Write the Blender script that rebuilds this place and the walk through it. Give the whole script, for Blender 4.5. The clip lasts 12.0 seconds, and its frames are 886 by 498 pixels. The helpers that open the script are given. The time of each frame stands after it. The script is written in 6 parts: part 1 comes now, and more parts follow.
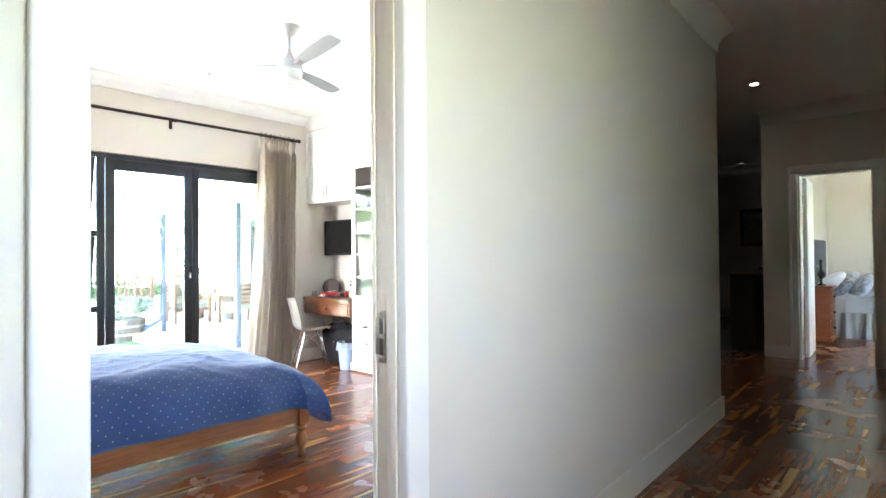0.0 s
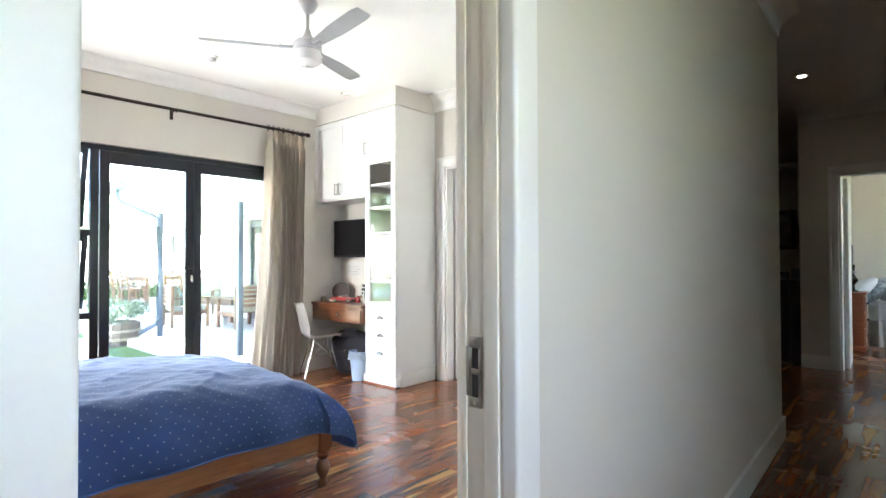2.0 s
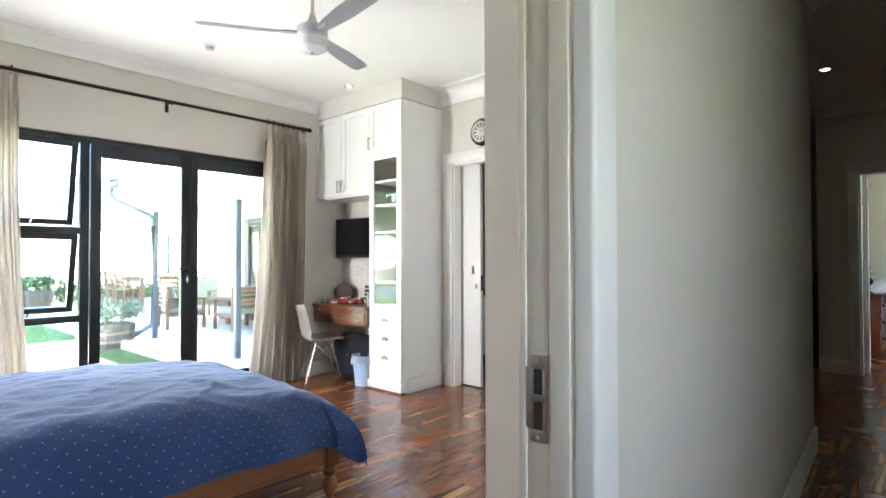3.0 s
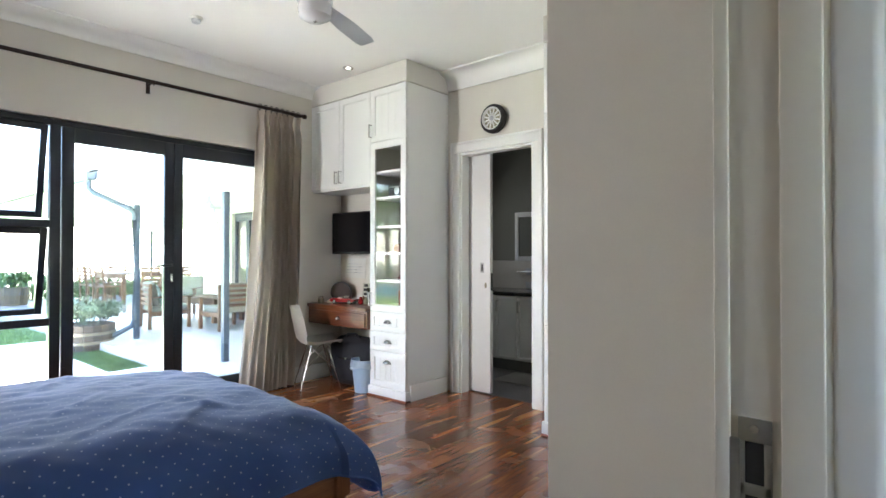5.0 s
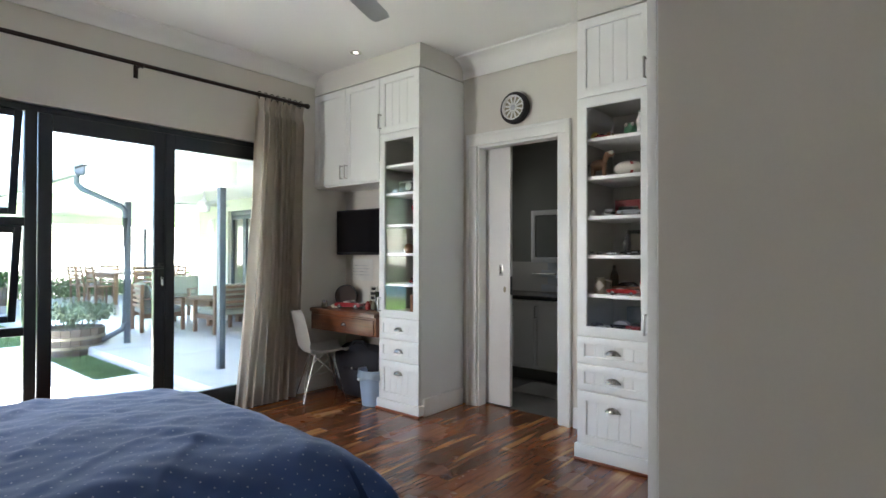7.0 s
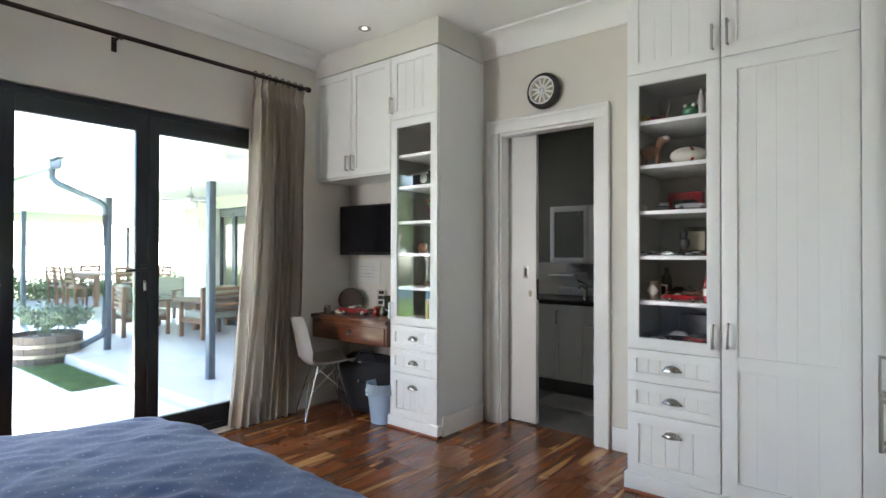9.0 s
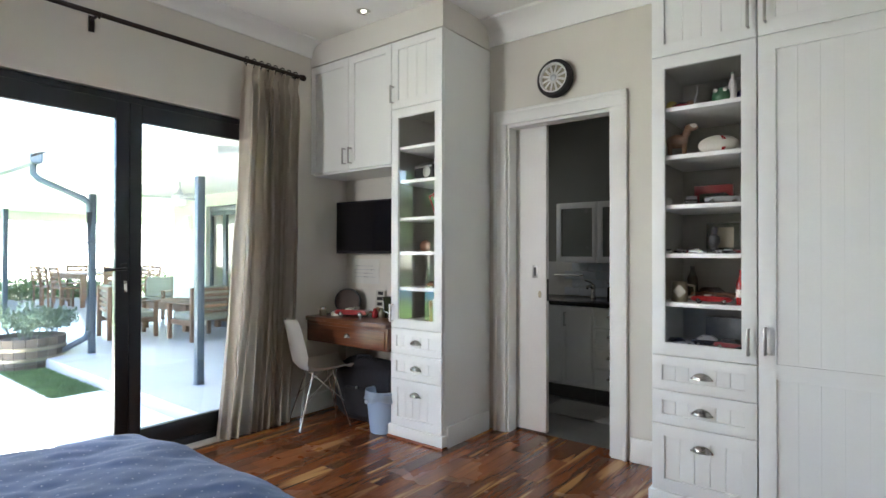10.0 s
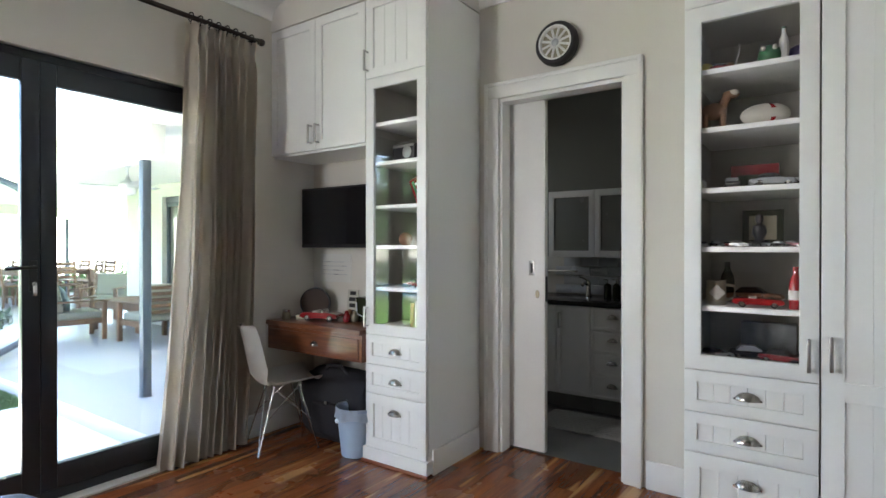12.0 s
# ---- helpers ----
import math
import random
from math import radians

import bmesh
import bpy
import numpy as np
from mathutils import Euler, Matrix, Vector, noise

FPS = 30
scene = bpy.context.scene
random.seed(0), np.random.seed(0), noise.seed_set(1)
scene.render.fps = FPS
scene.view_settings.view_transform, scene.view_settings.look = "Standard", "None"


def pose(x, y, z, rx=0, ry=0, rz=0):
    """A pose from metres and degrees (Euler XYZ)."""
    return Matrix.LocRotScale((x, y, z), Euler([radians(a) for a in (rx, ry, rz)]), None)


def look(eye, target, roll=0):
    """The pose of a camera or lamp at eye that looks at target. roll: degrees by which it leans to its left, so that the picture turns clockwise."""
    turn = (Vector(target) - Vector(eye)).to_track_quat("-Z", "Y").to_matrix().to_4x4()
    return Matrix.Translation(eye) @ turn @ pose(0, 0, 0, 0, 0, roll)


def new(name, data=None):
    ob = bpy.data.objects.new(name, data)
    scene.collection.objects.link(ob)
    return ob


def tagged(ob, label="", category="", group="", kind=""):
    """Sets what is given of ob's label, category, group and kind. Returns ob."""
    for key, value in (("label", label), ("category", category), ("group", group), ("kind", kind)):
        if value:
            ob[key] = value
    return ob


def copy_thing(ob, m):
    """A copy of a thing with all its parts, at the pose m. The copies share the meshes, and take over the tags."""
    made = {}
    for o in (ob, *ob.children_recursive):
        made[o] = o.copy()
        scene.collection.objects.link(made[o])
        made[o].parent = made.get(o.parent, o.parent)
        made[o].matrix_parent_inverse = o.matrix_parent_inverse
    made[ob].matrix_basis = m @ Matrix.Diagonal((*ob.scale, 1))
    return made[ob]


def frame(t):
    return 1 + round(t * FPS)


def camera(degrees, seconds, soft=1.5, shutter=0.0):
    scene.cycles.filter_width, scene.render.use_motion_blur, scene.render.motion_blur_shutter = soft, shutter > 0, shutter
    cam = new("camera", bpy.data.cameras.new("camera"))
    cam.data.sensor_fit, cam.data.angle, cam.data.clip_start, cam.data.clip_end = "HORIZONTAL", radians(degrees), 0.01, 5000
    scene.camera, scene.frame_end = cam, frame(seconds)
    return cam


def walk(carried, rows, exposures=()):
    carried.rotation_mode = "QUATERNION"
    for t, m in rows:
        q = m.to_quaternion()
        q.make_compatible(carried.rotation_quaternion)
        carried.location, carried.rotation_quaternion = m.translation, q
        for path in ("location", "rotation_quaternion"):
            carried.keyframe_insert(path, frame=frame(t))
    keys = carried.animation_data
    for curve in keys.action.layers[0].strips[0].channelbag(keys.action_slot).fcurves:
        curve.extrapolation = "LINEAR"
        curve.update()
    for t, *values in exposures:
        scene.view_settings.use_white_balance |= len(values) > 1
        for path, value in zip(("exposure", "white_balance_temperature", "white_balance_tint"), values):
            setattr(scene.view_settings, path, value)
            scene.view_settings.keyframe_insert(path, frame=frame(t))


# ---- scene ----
# ---- camera ----
cam = camera(78.5, 12.0)
ROWS = [
    (0, (2.099, 0.091, 1.158), (0.745, 1.563, 1.187), -0.5),
    (0.5, (2.0, 0.124, 1.158), (0.647, 1.597, 1.188), -0.5),
    (1, (1.884, 0.156, 1.164), (0.533, 1.63, 1.194), -0.4),
    (1.5, (1.769, 0.182, 1.17), (0.422, 1.66, 1.203), -0.3),
    (2, (1.659, 0.207, 1.172), (0.319, 1.691, 1.207), -0.2),
    (2.5, (1.551, 0.249, 1.17), (0.213, 1.736, 1.207), -0.2),
    (3, (1.447, 0.297, 1.172), (0.116, 1.789, 1.208), -0.1),
    (5, (1.082, 0.452, 1.178), (-0.213, 1.976, 1.2), -0.0),
    (5.5, (0.996, 0.497, 1.175), (-0.293, 2.027, 1.198), -0.1),
    (6, (0.907, 0.551, 1.186), (-0.38, 2.083, 1.208), -0.0),
    (6.5, (0.829, 0.585, 1.191), (-0.454, 2.119, 1.211), -0.0),
    (7, (0.73, 0.633, 1.199), (-0.554, 2.166, 1.216), 0.1),
    (9, (0.282, 0.829, 1.203), (-0.967, 2.391, 1.218), 0.1),
    (9.5, (0.192, 0.889, 1.195), (-1.049, 2.457, 1.211), 0.2),
    (10, (0.078, 0.965, 1.192), (-1.15, 2.543, 1.207), 0.1),
    (10.5, (-0.027, 1.038, 1.196), (-1.241, 2.627, 1.209), 0.1),
    (11, (-0.108, 1.117, 1.19), (-1.293, 2.729, 1.187), 0.1),
    (11.5, (-0.196, 1.216, 1.19), (-1.359, 2.844, 1.183), 0.0),
    (12, (-0.276, 1.319, 1.191), (-1.422, 2.958, 1.184), 0.0),
]
EXPOSURES = [(0.0, 5.75), (1.5, 5.35), (3.0, 4.84), (5.0, 4.30), (6.0, 4.02), (7.0, 3.70), (9.0, 3.82), (11.5, 3.80), (12.0, 3.69)]
walk(cam, [(t, look(e, g, r)) for t, e, g, r in ROWS], EXPOSURES)

# ---- world and sun ----
SUN_EL, SUN_AZ = radians(70), radians(25)
world = bpy.data.worlds.new("world")
scene.world = world
world.use_nodes = True
wn = world.node_tree
sky = wn.nodes.new("ShaderNodeTexSky")
sky.sky_type, sky.sun_disc, sky.sun_elevation, sky.sun_rotation = "NISHITA", False, SUN_EL, SUN_AZ
wn.links.new(sky.outputs["Color"], wn.nodes["Background"].inputs["Color"])
wn.nodes["Background"].inputs["Strength"].default_value = 0.15
sun = new("sun", bpy.data.lights.new("sun", "SUN"))
sun.data.energy, sun.data.angle, sun.data.color = 5.0, radians(0.6), (1.0, 0.95, 0.88)
sun_way = Vector((math.sin(SUN_AZ) * math.cos(SUN_EL), math.cos(SUN_AZ) * math.cos(SUN_EL), math.sin(SUN_EL)))
sun.matrix_world = look(sun_way * 40, (0, 0, 0))


def area_light(name, at, to, w, h, watts, col):
    ob = new(name, bpy.data.lights.new(name, "AREA"))
    ob.data.shape, ob.data.size, ob.data.size_y, ob.data.energy, ob.data.color = "RECTANGLE", w, h, watts, col
    ob.matrix_world = look(at, to)
    return ob


def spot_light(name, at, watts, size=75, col=(1.0, 0.78, 0.55)):
    ob = new(name, bpy.data.lights.new(name, "SPOT"))
    ob.data.energy, ob.data.spot_size, ob.data.spot_blend, ob.data.color, ob.data.shadow_soft_size = watts, radians(size), 0.7, col, 0.03
    ob.matrix_world = look(at, (at[0], at[1] + 0.001, 0))
    return ob


south = area_light("south_window_daylight", (-2.87, -0.20, 1.45), (-1.2, 2.8, 0.5), 0.44, 1.3, 2.65, (0.99, 0.96, 0.985))
south.data.spread = radians(140)
hall = area_light("hall_window_daylight", (2.96, 0.65, 1.55), (1.0, 1.15, 1.15), 0.95, 0.85, 0.15, (1.0, 0.965, 0.94))
hall.data.spread = radians(100)
area_light("far_window_daylight", (3.9, 8.2, 1.65), (0.8, 8.9, 1.0), 1.6, 0.8, 0.07, (1.0, 0.96, 0.92))
area_light("bath_window_daylight", (-2.64, 4.9, 1.75), (-1.0, 5.0, 0.9), 0.5, 0.6, 0.105, (0.96, 0.96, 0.95))

# ---- materials ----


def nodes_of(name):
    m = bpy.data.materials.new(name)
    m.use_nodes = True
    return m, m.node_tree, m.node_tree.nodes["Principled BSDF"]


def socket(tree, a, b):
    tree.links.new(a, b)


def mix_rgb(tree, fac, a, b, mode="MIX"):
    n = tree.nodes.new("ShaderNodeMix")
    n.data_type, n.blend_type = "RGBA", mode
    for key, val in ((0, fac), (6, a), (7, b)):
        if isinstance(val, bpy.types.NodeSocket):
            tree.links.new(val, n.inputs[key])
        elif key == 0:
            n.inputs[0].default_value = val
        else:
            n.inputs[key].default_value = (*val, 1)
    return n.outputs[2]


def noise_tex(tree, scale, detail=4, stretch=(1, 1, 1), vec=None, rough=0.55):
    mp = tree.nodes.new("ShaderNodeMapping")
    mp.inputs["Scale"].default_value = stretch
    if vec is None:
        vec = tree.nodes.new("ShaderNodeNewGeometry").outputs["Position"]
    tree.links.new(vec, mp.inputs["Vector"])
    n = tree.nodes.new("ShaderNodeTexNoise")
    n.inputs["Scale"].default_value, n.inputs["Detail"].default_value, n.inputs["Roughness"].default_value = scale, detail, rough
    tree.links.new(mp.outputs[0], n.inputs["Vector"])
    return n.outputs["Fac"]


def ramp(tree, fac, stops):
    r = tree.nodes.new("ShaderNodeValToRGB")
    while len(r.color_ramp.elements) < len(stops):
        r.color_ramp.elements.new(0.5)
    for e, (p, c) in zip(r.color_ramp.elements, stops):
        e.position, e.color = p, (*c, 1)
    tree.links.new(fac, r.inputs[0])
    return r.outputs[0]


def bump(tree, bsdf, height, strength, dist=0.002):
    b = tree.nodes.new("ShaderNodeBump")
    b.inputs["Strength"].default_value, b.inputs["Distance"].default_value = strength, dist
    tree.links.new(height, b.inputs["Height"])
    tree.links.new(b.outputs[0], bsdf.inputs["Normal"])


def plain(name, col, rough=0.5, metal=0.0, vary=0.08, scale=3.0, fine=90.0, relief=0.15, coat=0.0, stretch=(1, 1, 1)):
    """A painted, metal, stone or cloth surface: colour that drifts at two scales, uneven gloss and fine relief."""
    m, t, b = nodes_of(name)
    big, small = noise_tex(t, scale, 3), noise_tex(t, fine, 3, stretch)
    dark, light = tuple(c * (1 - vary) for c in col), tuple(min(1, c * (1 + vary)) for c in col)
    c1 = ramp(t, big, [(0.3, dark), (0.7, light)])
    c2 = mix_rgb(t, 0.25, c1, ramp(t, small, [(0.35, dark), (0.65, light)]))
    socket(t, c2, b.inputs["Base Color"])
    r = t.nodes.new("ShaderNodeMapRange")
    r.inputs["To Min"].default_value, r.inputs["To Max"].default_value = max(0.02, rough - 0.07), min(1, rough + 0.07)
    socket(t, noise_tex(t, scale * 4, 3), r.inputs["Value"])
    socket(t, r.outputs[0], b.inputs["Roughness"])
    b.inputs["Metallic"].default_value, b.inputs["Coat Weight"].default_value = metal, coat
    b.inputs["Coat Roughness"].default_value = 0.12
    if relief:
        bump(t, b, small, relief)
    return m


def wood(name, dark, light, along="x", rough=0.35, rand=True, coat=0.2, sap=None):
    m, t, b = nodes_of(name)
    st = {"x": (0.6, 9, 9), "y": (9, 0.6, 9), "z": (9, 9, 0.6)}[along]
    pos = t.nodes.new("ShaderNodeNewGeometry").outputs["Position"]
    info = t.nodes.new("ShaderNodeObjectInfo").outputs["Random"]
    isl = t.nodes.new("ShaderNodeNewGeometry").outputs["Random Per Island"]
    both = t.nodes.new("ShaderNodeMath")
    both.operation = "ADD"
    socket(t, info, both.inputs[0]), socket(t, isl, both.inputs[1])
    wrap = t.nodes.new("ShaderNodeMath")
    wrap.operation = "FRACT"
    socket(t, both.outputs[0], wrap.inputs[0])
    rnd = wrap.outputs[0]
    far = t.nodes.new("ShaderNodeVectorMath")
    far.operation = "MULTIPLY_ADD"
    far.inputs[1].default_value = (37, 53, 29)
    socket(t, rnd, far.inputs[0]), socket(t, pos, far.inputs[2])
    vec = far.outputs[0]
    grain = noise_tex(t, 7, 6, st, vec, 0.65)
    fine = noise_tex(t, 40, 4, st, vec)
    mid = tuple((a + c) / 2 for a, c in zip(dark, light))
    col = ramp(t, grain, [(0.28, dark), (0.5, mid), (0.74, light)])
    col = mix_rgb(t, 0.3, col, ramp(t, fine, [(0.3, dark), (0.7, light)]))
    if rand:
        tone = ramp(t, rnd, [(0.0, (0.62, 0.56, 0.52)), (0.35, (0.95, 0.95, 0.95)), (0.8, (1.15, 1.08, 1.0)), (1.0, (1.5, 1.45, 1.3))])
        col = mix_rgb(t, 1.0, col, tone, "MULTIPLY")
    if sap:
        streak = noise_tex(t, 2.2, 2, {"x": (0.55, 7, 1), "y": (7, 0.55, 1), "z": (7, 1, 0.55)}[along], vec, 0.4)
        col = mix_rgb(t, ramp(t, streak, [(0.595, (0, 0, 0)), (0.665, (1, 1, 1))]), col, sap)
    socket(t, col, b.inputs["Base Color"])
    rr = t.nodes.new("ShaderNodeMapRange")
    rr.inputs["To Min"].default_value, rr.inputs["To Max"].default_value = rough - 0.06, rough + 0.12
    socket(t, noise_tex(t, 2.5, 4), rr.inputs["Value"])
    socket(t, rr.outputs[0], b.inputs["Roughness"])
    b.inputs["Coat Weight"].default_value, b.inputs["Coat Roughness"].default_value = coat, 0.14
    bump(t, b, fine, 0.08)
    return m


def glass(name, tint=(1, 1, 1), rough=0.0):
    m, t, b = nodes_of(name)
    b.inputs["Base Color"].default_value = (*tint, 1)
    b.inputs["Transmission Weight"].default_value, b.inputs["IOR"].default_value = 1.0, 1.45
    socket(t, ramp(t, noise_tex(t, 1.5, 2), [(0.0, (rough,) * 3), (1.0, (rough + 0.004,) * 3)]), b.inputs["Roughness"])
    return m


def glow(name, col, power):
    m, t, b = nodes_of(name)
    b.inputs["Emission Color"].default_value, b.inputs["Emission Strength"].default_value = (*col, 1), power
    return m


def dotted_cloth(name, col, dot):
    m, t, b = nodes_of(name)
    uv = t.nodes.new("ShaderNodeUVMap")
    masks = []
    for shift in (0.0, 0.5):
        mp = t.nodes.new("ShaderNodeVectorMath")
        mp.operation = "MULTIPLY_ADD"
        mp.inputs[1].default_value, mp.inputs[2].default_value = (17, 17, 0), (shift, shift, 0)
        socket(t, uv.outputs[0], mp.inputs[0])
        fr = t.nodes.new("ShaderNodeVectorMath")
        fr.operation = "FRACTION"
        socket(t, mp.outputs[0], fr.inputs[0])
        ds = t.nodes.new("ShaderNodeVectorMath")
        ds.operation = "DISTANCE"
        ds.inputs[1].default_value = (0.5, 0.5, 0)
        socket(t, fr.outputs[0], ds.inputs[0])
        lt = t.nodes.new("ShaderNodeMath")
        lt.operation = "LESS_THAN"
        lt.inputs[1].default_value = 0.05
        socket(t, ds.outputs["Value"], lt.inputs[0])
        masks.append(lt.outputs[0])
    mx = t.nodes.new("ShaderNodeMath")
    mx.operation = "MAXIMUM"
    socket(t, masks[0], mx.inputs[0]), socket(t, masks[1], mx.inputs[1])
    base = ramp(t, noise_tex(t, 5, 4), [(0.3, tuple(c * 0.88 for c in col)), (0.7, tuple(c * 1.12 for c in col))])
    socket(t, mix_rgb(t, mx.outputs[0], base, dot), b.inputs["Base Color"])
    b.inputs["Roughness"].default_value = 0.8
    b.inputs["Sheen Weight"].default_value = 0.9
    b.inputs["Sheen Tint"].default_value = (0.70, 0.82, 1.0, 1)
    bump(t, b, noise_tex(t, 350, 2), 0.2, 0.001)
    return m


WALL = plain("wall_paint", (0.67, 0.635, 0.57), 0.75, vary=0.03, scale=1.2, fine=140, relief=0.12)
CEIL = plain("ceiling_paint", (0.87, 0.86, 0.83), 0.8, vary=0.02, scale=0.8, fine=120, relief=0.08)
JAMB = plain("jamb_enamel", (0.75, 0.70, 0.61), 0.45, vary=0.04, scale=2, fine=60, relief=0.05)
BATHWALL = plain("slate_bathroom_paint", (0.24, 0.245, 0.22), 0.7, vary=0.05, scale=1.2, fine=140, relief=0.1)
BULKHEAD = plain("bulkhead_paint", (0.70, 0.675, 0.62), 0.75, vary=0.03, scale=1.2, fine=140, relief=0.1)
TRIM = plain("trim_paint", (0.80, 0.79, 0.76), 0.42, vary=0.03, scale=2, fine=60, relief=0.04)
CABINET = plain("cabinet_lacquer", (0.80, 0.80, 0.78), 0.38, vary=0.025, scale=2, fine=70, relief=0.03)
# Shade inside the white glazed cabinets is put into this grey.
INSIDE_SHADE = plain("cabinet_inside_shade", (0.40, 0.39, 0.34), 0.5, vary=0.03)
FLOORWOOD = wood("floor_hardwood", (0.078, 0.021, 0.008), (0.29, 0.095, 0.030), "y", 0.23, True, 0.28, (0.48, 0.245, 0.088))
DESKWOOD = wood("desk_rosewood", (0.065, 0.018, 0.008), (0.22, 0.075, 0.028), "x", 0.28, True, 0.4)
PINE = wood("bed_pine", (0.13, 0.042, 0.012), (0.30, 0.125, 0.040), "y", 0.4, False, 0.2)
PINE_UP = wood("bed_pine_upright", (0.13, 0.042, 0.012), (0.30, 0.125, 0.040), "z", 0.4, False, 0.2)
CHERRY = wood("cherry_wood", (0.16, 0.045, 0.018), (0.32, 0.10, 0.04), "x", 0.35, False, 0.3)
TEAK = wood("outdoor_teak", (0.085, 0.042, 0.022), (0.20, 0.11, 0.06), "z", 0.55, True, 0.0)
BARREL = wood("barrel_oak", (0.07, 0.055, 0.04), (0.15, 0.125, 0.10), "z", 0.7, True, 0.0)
GROUT = plain("floor_underlay", (0.03, 0.015, 0.01), 0.8)
ALU = plain("charcoal_aluminium", (0.022, 0.026, 0.032), 0.35, 0.3, 0.1, 4, 200, 0.05)
IRON = plain("bronze_rod", (0.035, 0.025, 0.02), 0.4, 0.6, 0.15)
CHROME = plain("brushed_chrome", (0.62, 0.61, 0.58), 0.22, 1.0, 0.06, 5, 150, 0.04)
STEEL = plain("satin_steel", (0.45, 0.44, 0.42), 0.34, 1.0, 0.08, 5, 150, 0.05)
LINEN = plain("curtain_linen", (0.73, 0.675, 0.60), 0.9, vary=0.06, scale=2, fine=260, relief=0.3, stretch=(1, 1, 4))
linen = LINEN.node_tree
glow_through = linen.nodes.new("ShaderNodeBsdfTranslucent")
glow_through.inputs["Color"].default_value = (0.70, 0.60, 0.48, 1)
weave = linen.nodes.new("ShaderNodeMixShader")
weave.inputs[0].default_value = 0.22
surface = [n for n in linen.nodes if n.bl_idname == "ShaderNodeOutputMaterial"][0].inputs["Surface"]
linen.links.new(surface.links[0].from_socket, weave.inputs[1])
linen.links.new(glow_through.outputs[0], weave.inputs[2])
linen.links.new(weave.outputs[0], surface)
DUVET = dotted_cloth("duvet_cotton", (0.050, 0.115, 0.335), (0.46, 0.54, 0.70))
NAVY = plain("navy_hem_cotton", (0.046, 0.105, 0.29), 0.85, vary=0.1, fine=200)
MATTRESS = plain("mattress_ticking", (0.62, 0.62, 0.62), 0.85)
PLASTIC = plain("white_shell_plastic", (0.70, 0.67, 0.62), 0.42, vary=0.02, scale=2, relief=0.02)
BLUEBIN = plain("pale_blue_plastic", (0.38, 0.50, 0.66), 0.45, vary=0.04)
LINER = plain("bin_liner_film", (0.55, 0.64, 0.74), 0.35, vary=0.08, scale=30)
BLACK = plain("black_plastic", (0.012, 0.012, 0.014), 0.32, vary=0.2)
SCREEN = plain("dark_screen", (0.006, 0.006, 0.008), 0.12, vary=0.1, relief=0)
RUBBER = plain("black_rubber", (0.018, 0.017, 0.017), 0.7, vary=0.15)
FABRIC_BLACK = plain("black_canvas", (0.014, 0.014, 0.018), 0.85, vary=0.2, relief=0.4)
FANGREY = plain("fan_grey", (0.54, 0.55, 0.57), 0.4, 0.2, 0.04)
OPAL = plain("opal_glass", (0.80, 0.80, 0.80), 0.18, vary=0.02, relief=0)
PANE = glass("clear_glass")
PAPER = plain("white_paper", (0.68, 0.67, 0.63), 0.8, vary=0.03)
RED = plain("red_enamel", (0.26, 0.010, 0.012), 0.22, 0, 0.1, coat=0.5)
DARKRED = plain("maroon_enamel", (0.20, 0.010, 0.014), 0.25, 0, 0.1, coat=0.5)
SILVER = plain("silver_enamel", (0.48, 0.49, 0.51), 0.28, 0.6, 0.06)
BLACKGLOSS = plain("black_enamel", (0.015, 0.015, 0.018), 0.2, 0, 0.1, coat=0.5)
GREEN = plain("green_plastic", (0.025, 0.14, 0.055), 0.4)
BROWN = plain("brown_toy", (0.20, 0.095, 0.045), 0.7)
DARKWOOD = plain("dark_turned_wood", (0.055, 0.032, 0.020), 0.5)
CREAM = plain("cream_leather", (0.52, 0.50, 0.43), 0.55)
GREYPANE = plain("grey_frosted_pane", (0.20, 0.21, 0.19), 0.25, vary=0.06)
OLIVE = plain("olive_glass", (0.03, 0.035, 0.02), 0.2)
PURPLE = plain("purple_plastic", (0.09, 0.08, 0.30), 0.4)
YELLOW = plain("yellow_card", (0.55, 0.42, 0.08), 0.6)
PEWTER = plain("pewter", (0.33, 0.30, 0.22), 0.38, 0.8)
TILE = plain("white_glazed_tile", (0.66, 0.69, 0.72), 0.14, vary=0.03, relief=0.02)
GREYTILE = plain("grey_floor_tile", (0.13, 0.13, 0.125), 0.4, vary=0.1, scale=6)
GRANITE = plain("black_granite", (0.014, 0.014, 0.015), 0.15, vary=0.4, fine=300, relief=0)
MAT = plain("cotton_bath_mat", (0.30, 0.29, 0.27), 0.95, vary=0.1, fine=220, relief=0.5)
CONCRETE = plain("pale_concrete", (0.70, 0.68, 0.63), 0.55, vary=0.06, scale=1, fine=50)
PATIO = plain("polished_patio", (0.44, 0.44, 0.445), 0.2, vary=0.05, scale=0.8, fine=40, relief=0.02)
BOUNCE_GROUND = plain("brown_bounce_ground", (0.20, 0.165, 0.13), 0.8, vary=0.12, scale=4, fine=60, relief=0.3)
PLASTER = plain("pale_green_plaster", (0.58, 0.585, 0.51), 0.8, vary=0.04, scale=1, fine=60)
EAVE = plain("white_soffit", (0.78, 0.78, 0.74), 0.7, vary=0.03)
ROOFING = plain("grey_roof_sheet", (0.16, 0.17, 0.18), 0.5, 0.3, 0.1)
POSTBLUE = plain("slate_painted_steel", (0.055, 0.075, 0.095), 0.4, 0.2, 0.08)
GRASS = plain("lawn_soil", (0.075, 0.155, 0.028), 0.9, vary=0.35, scale=3, fine=60, relief=0.8)
TURF = plain("turf_blade", (0.115, 0.18, 0.065), 0.7, vary=0.3, scale=5)
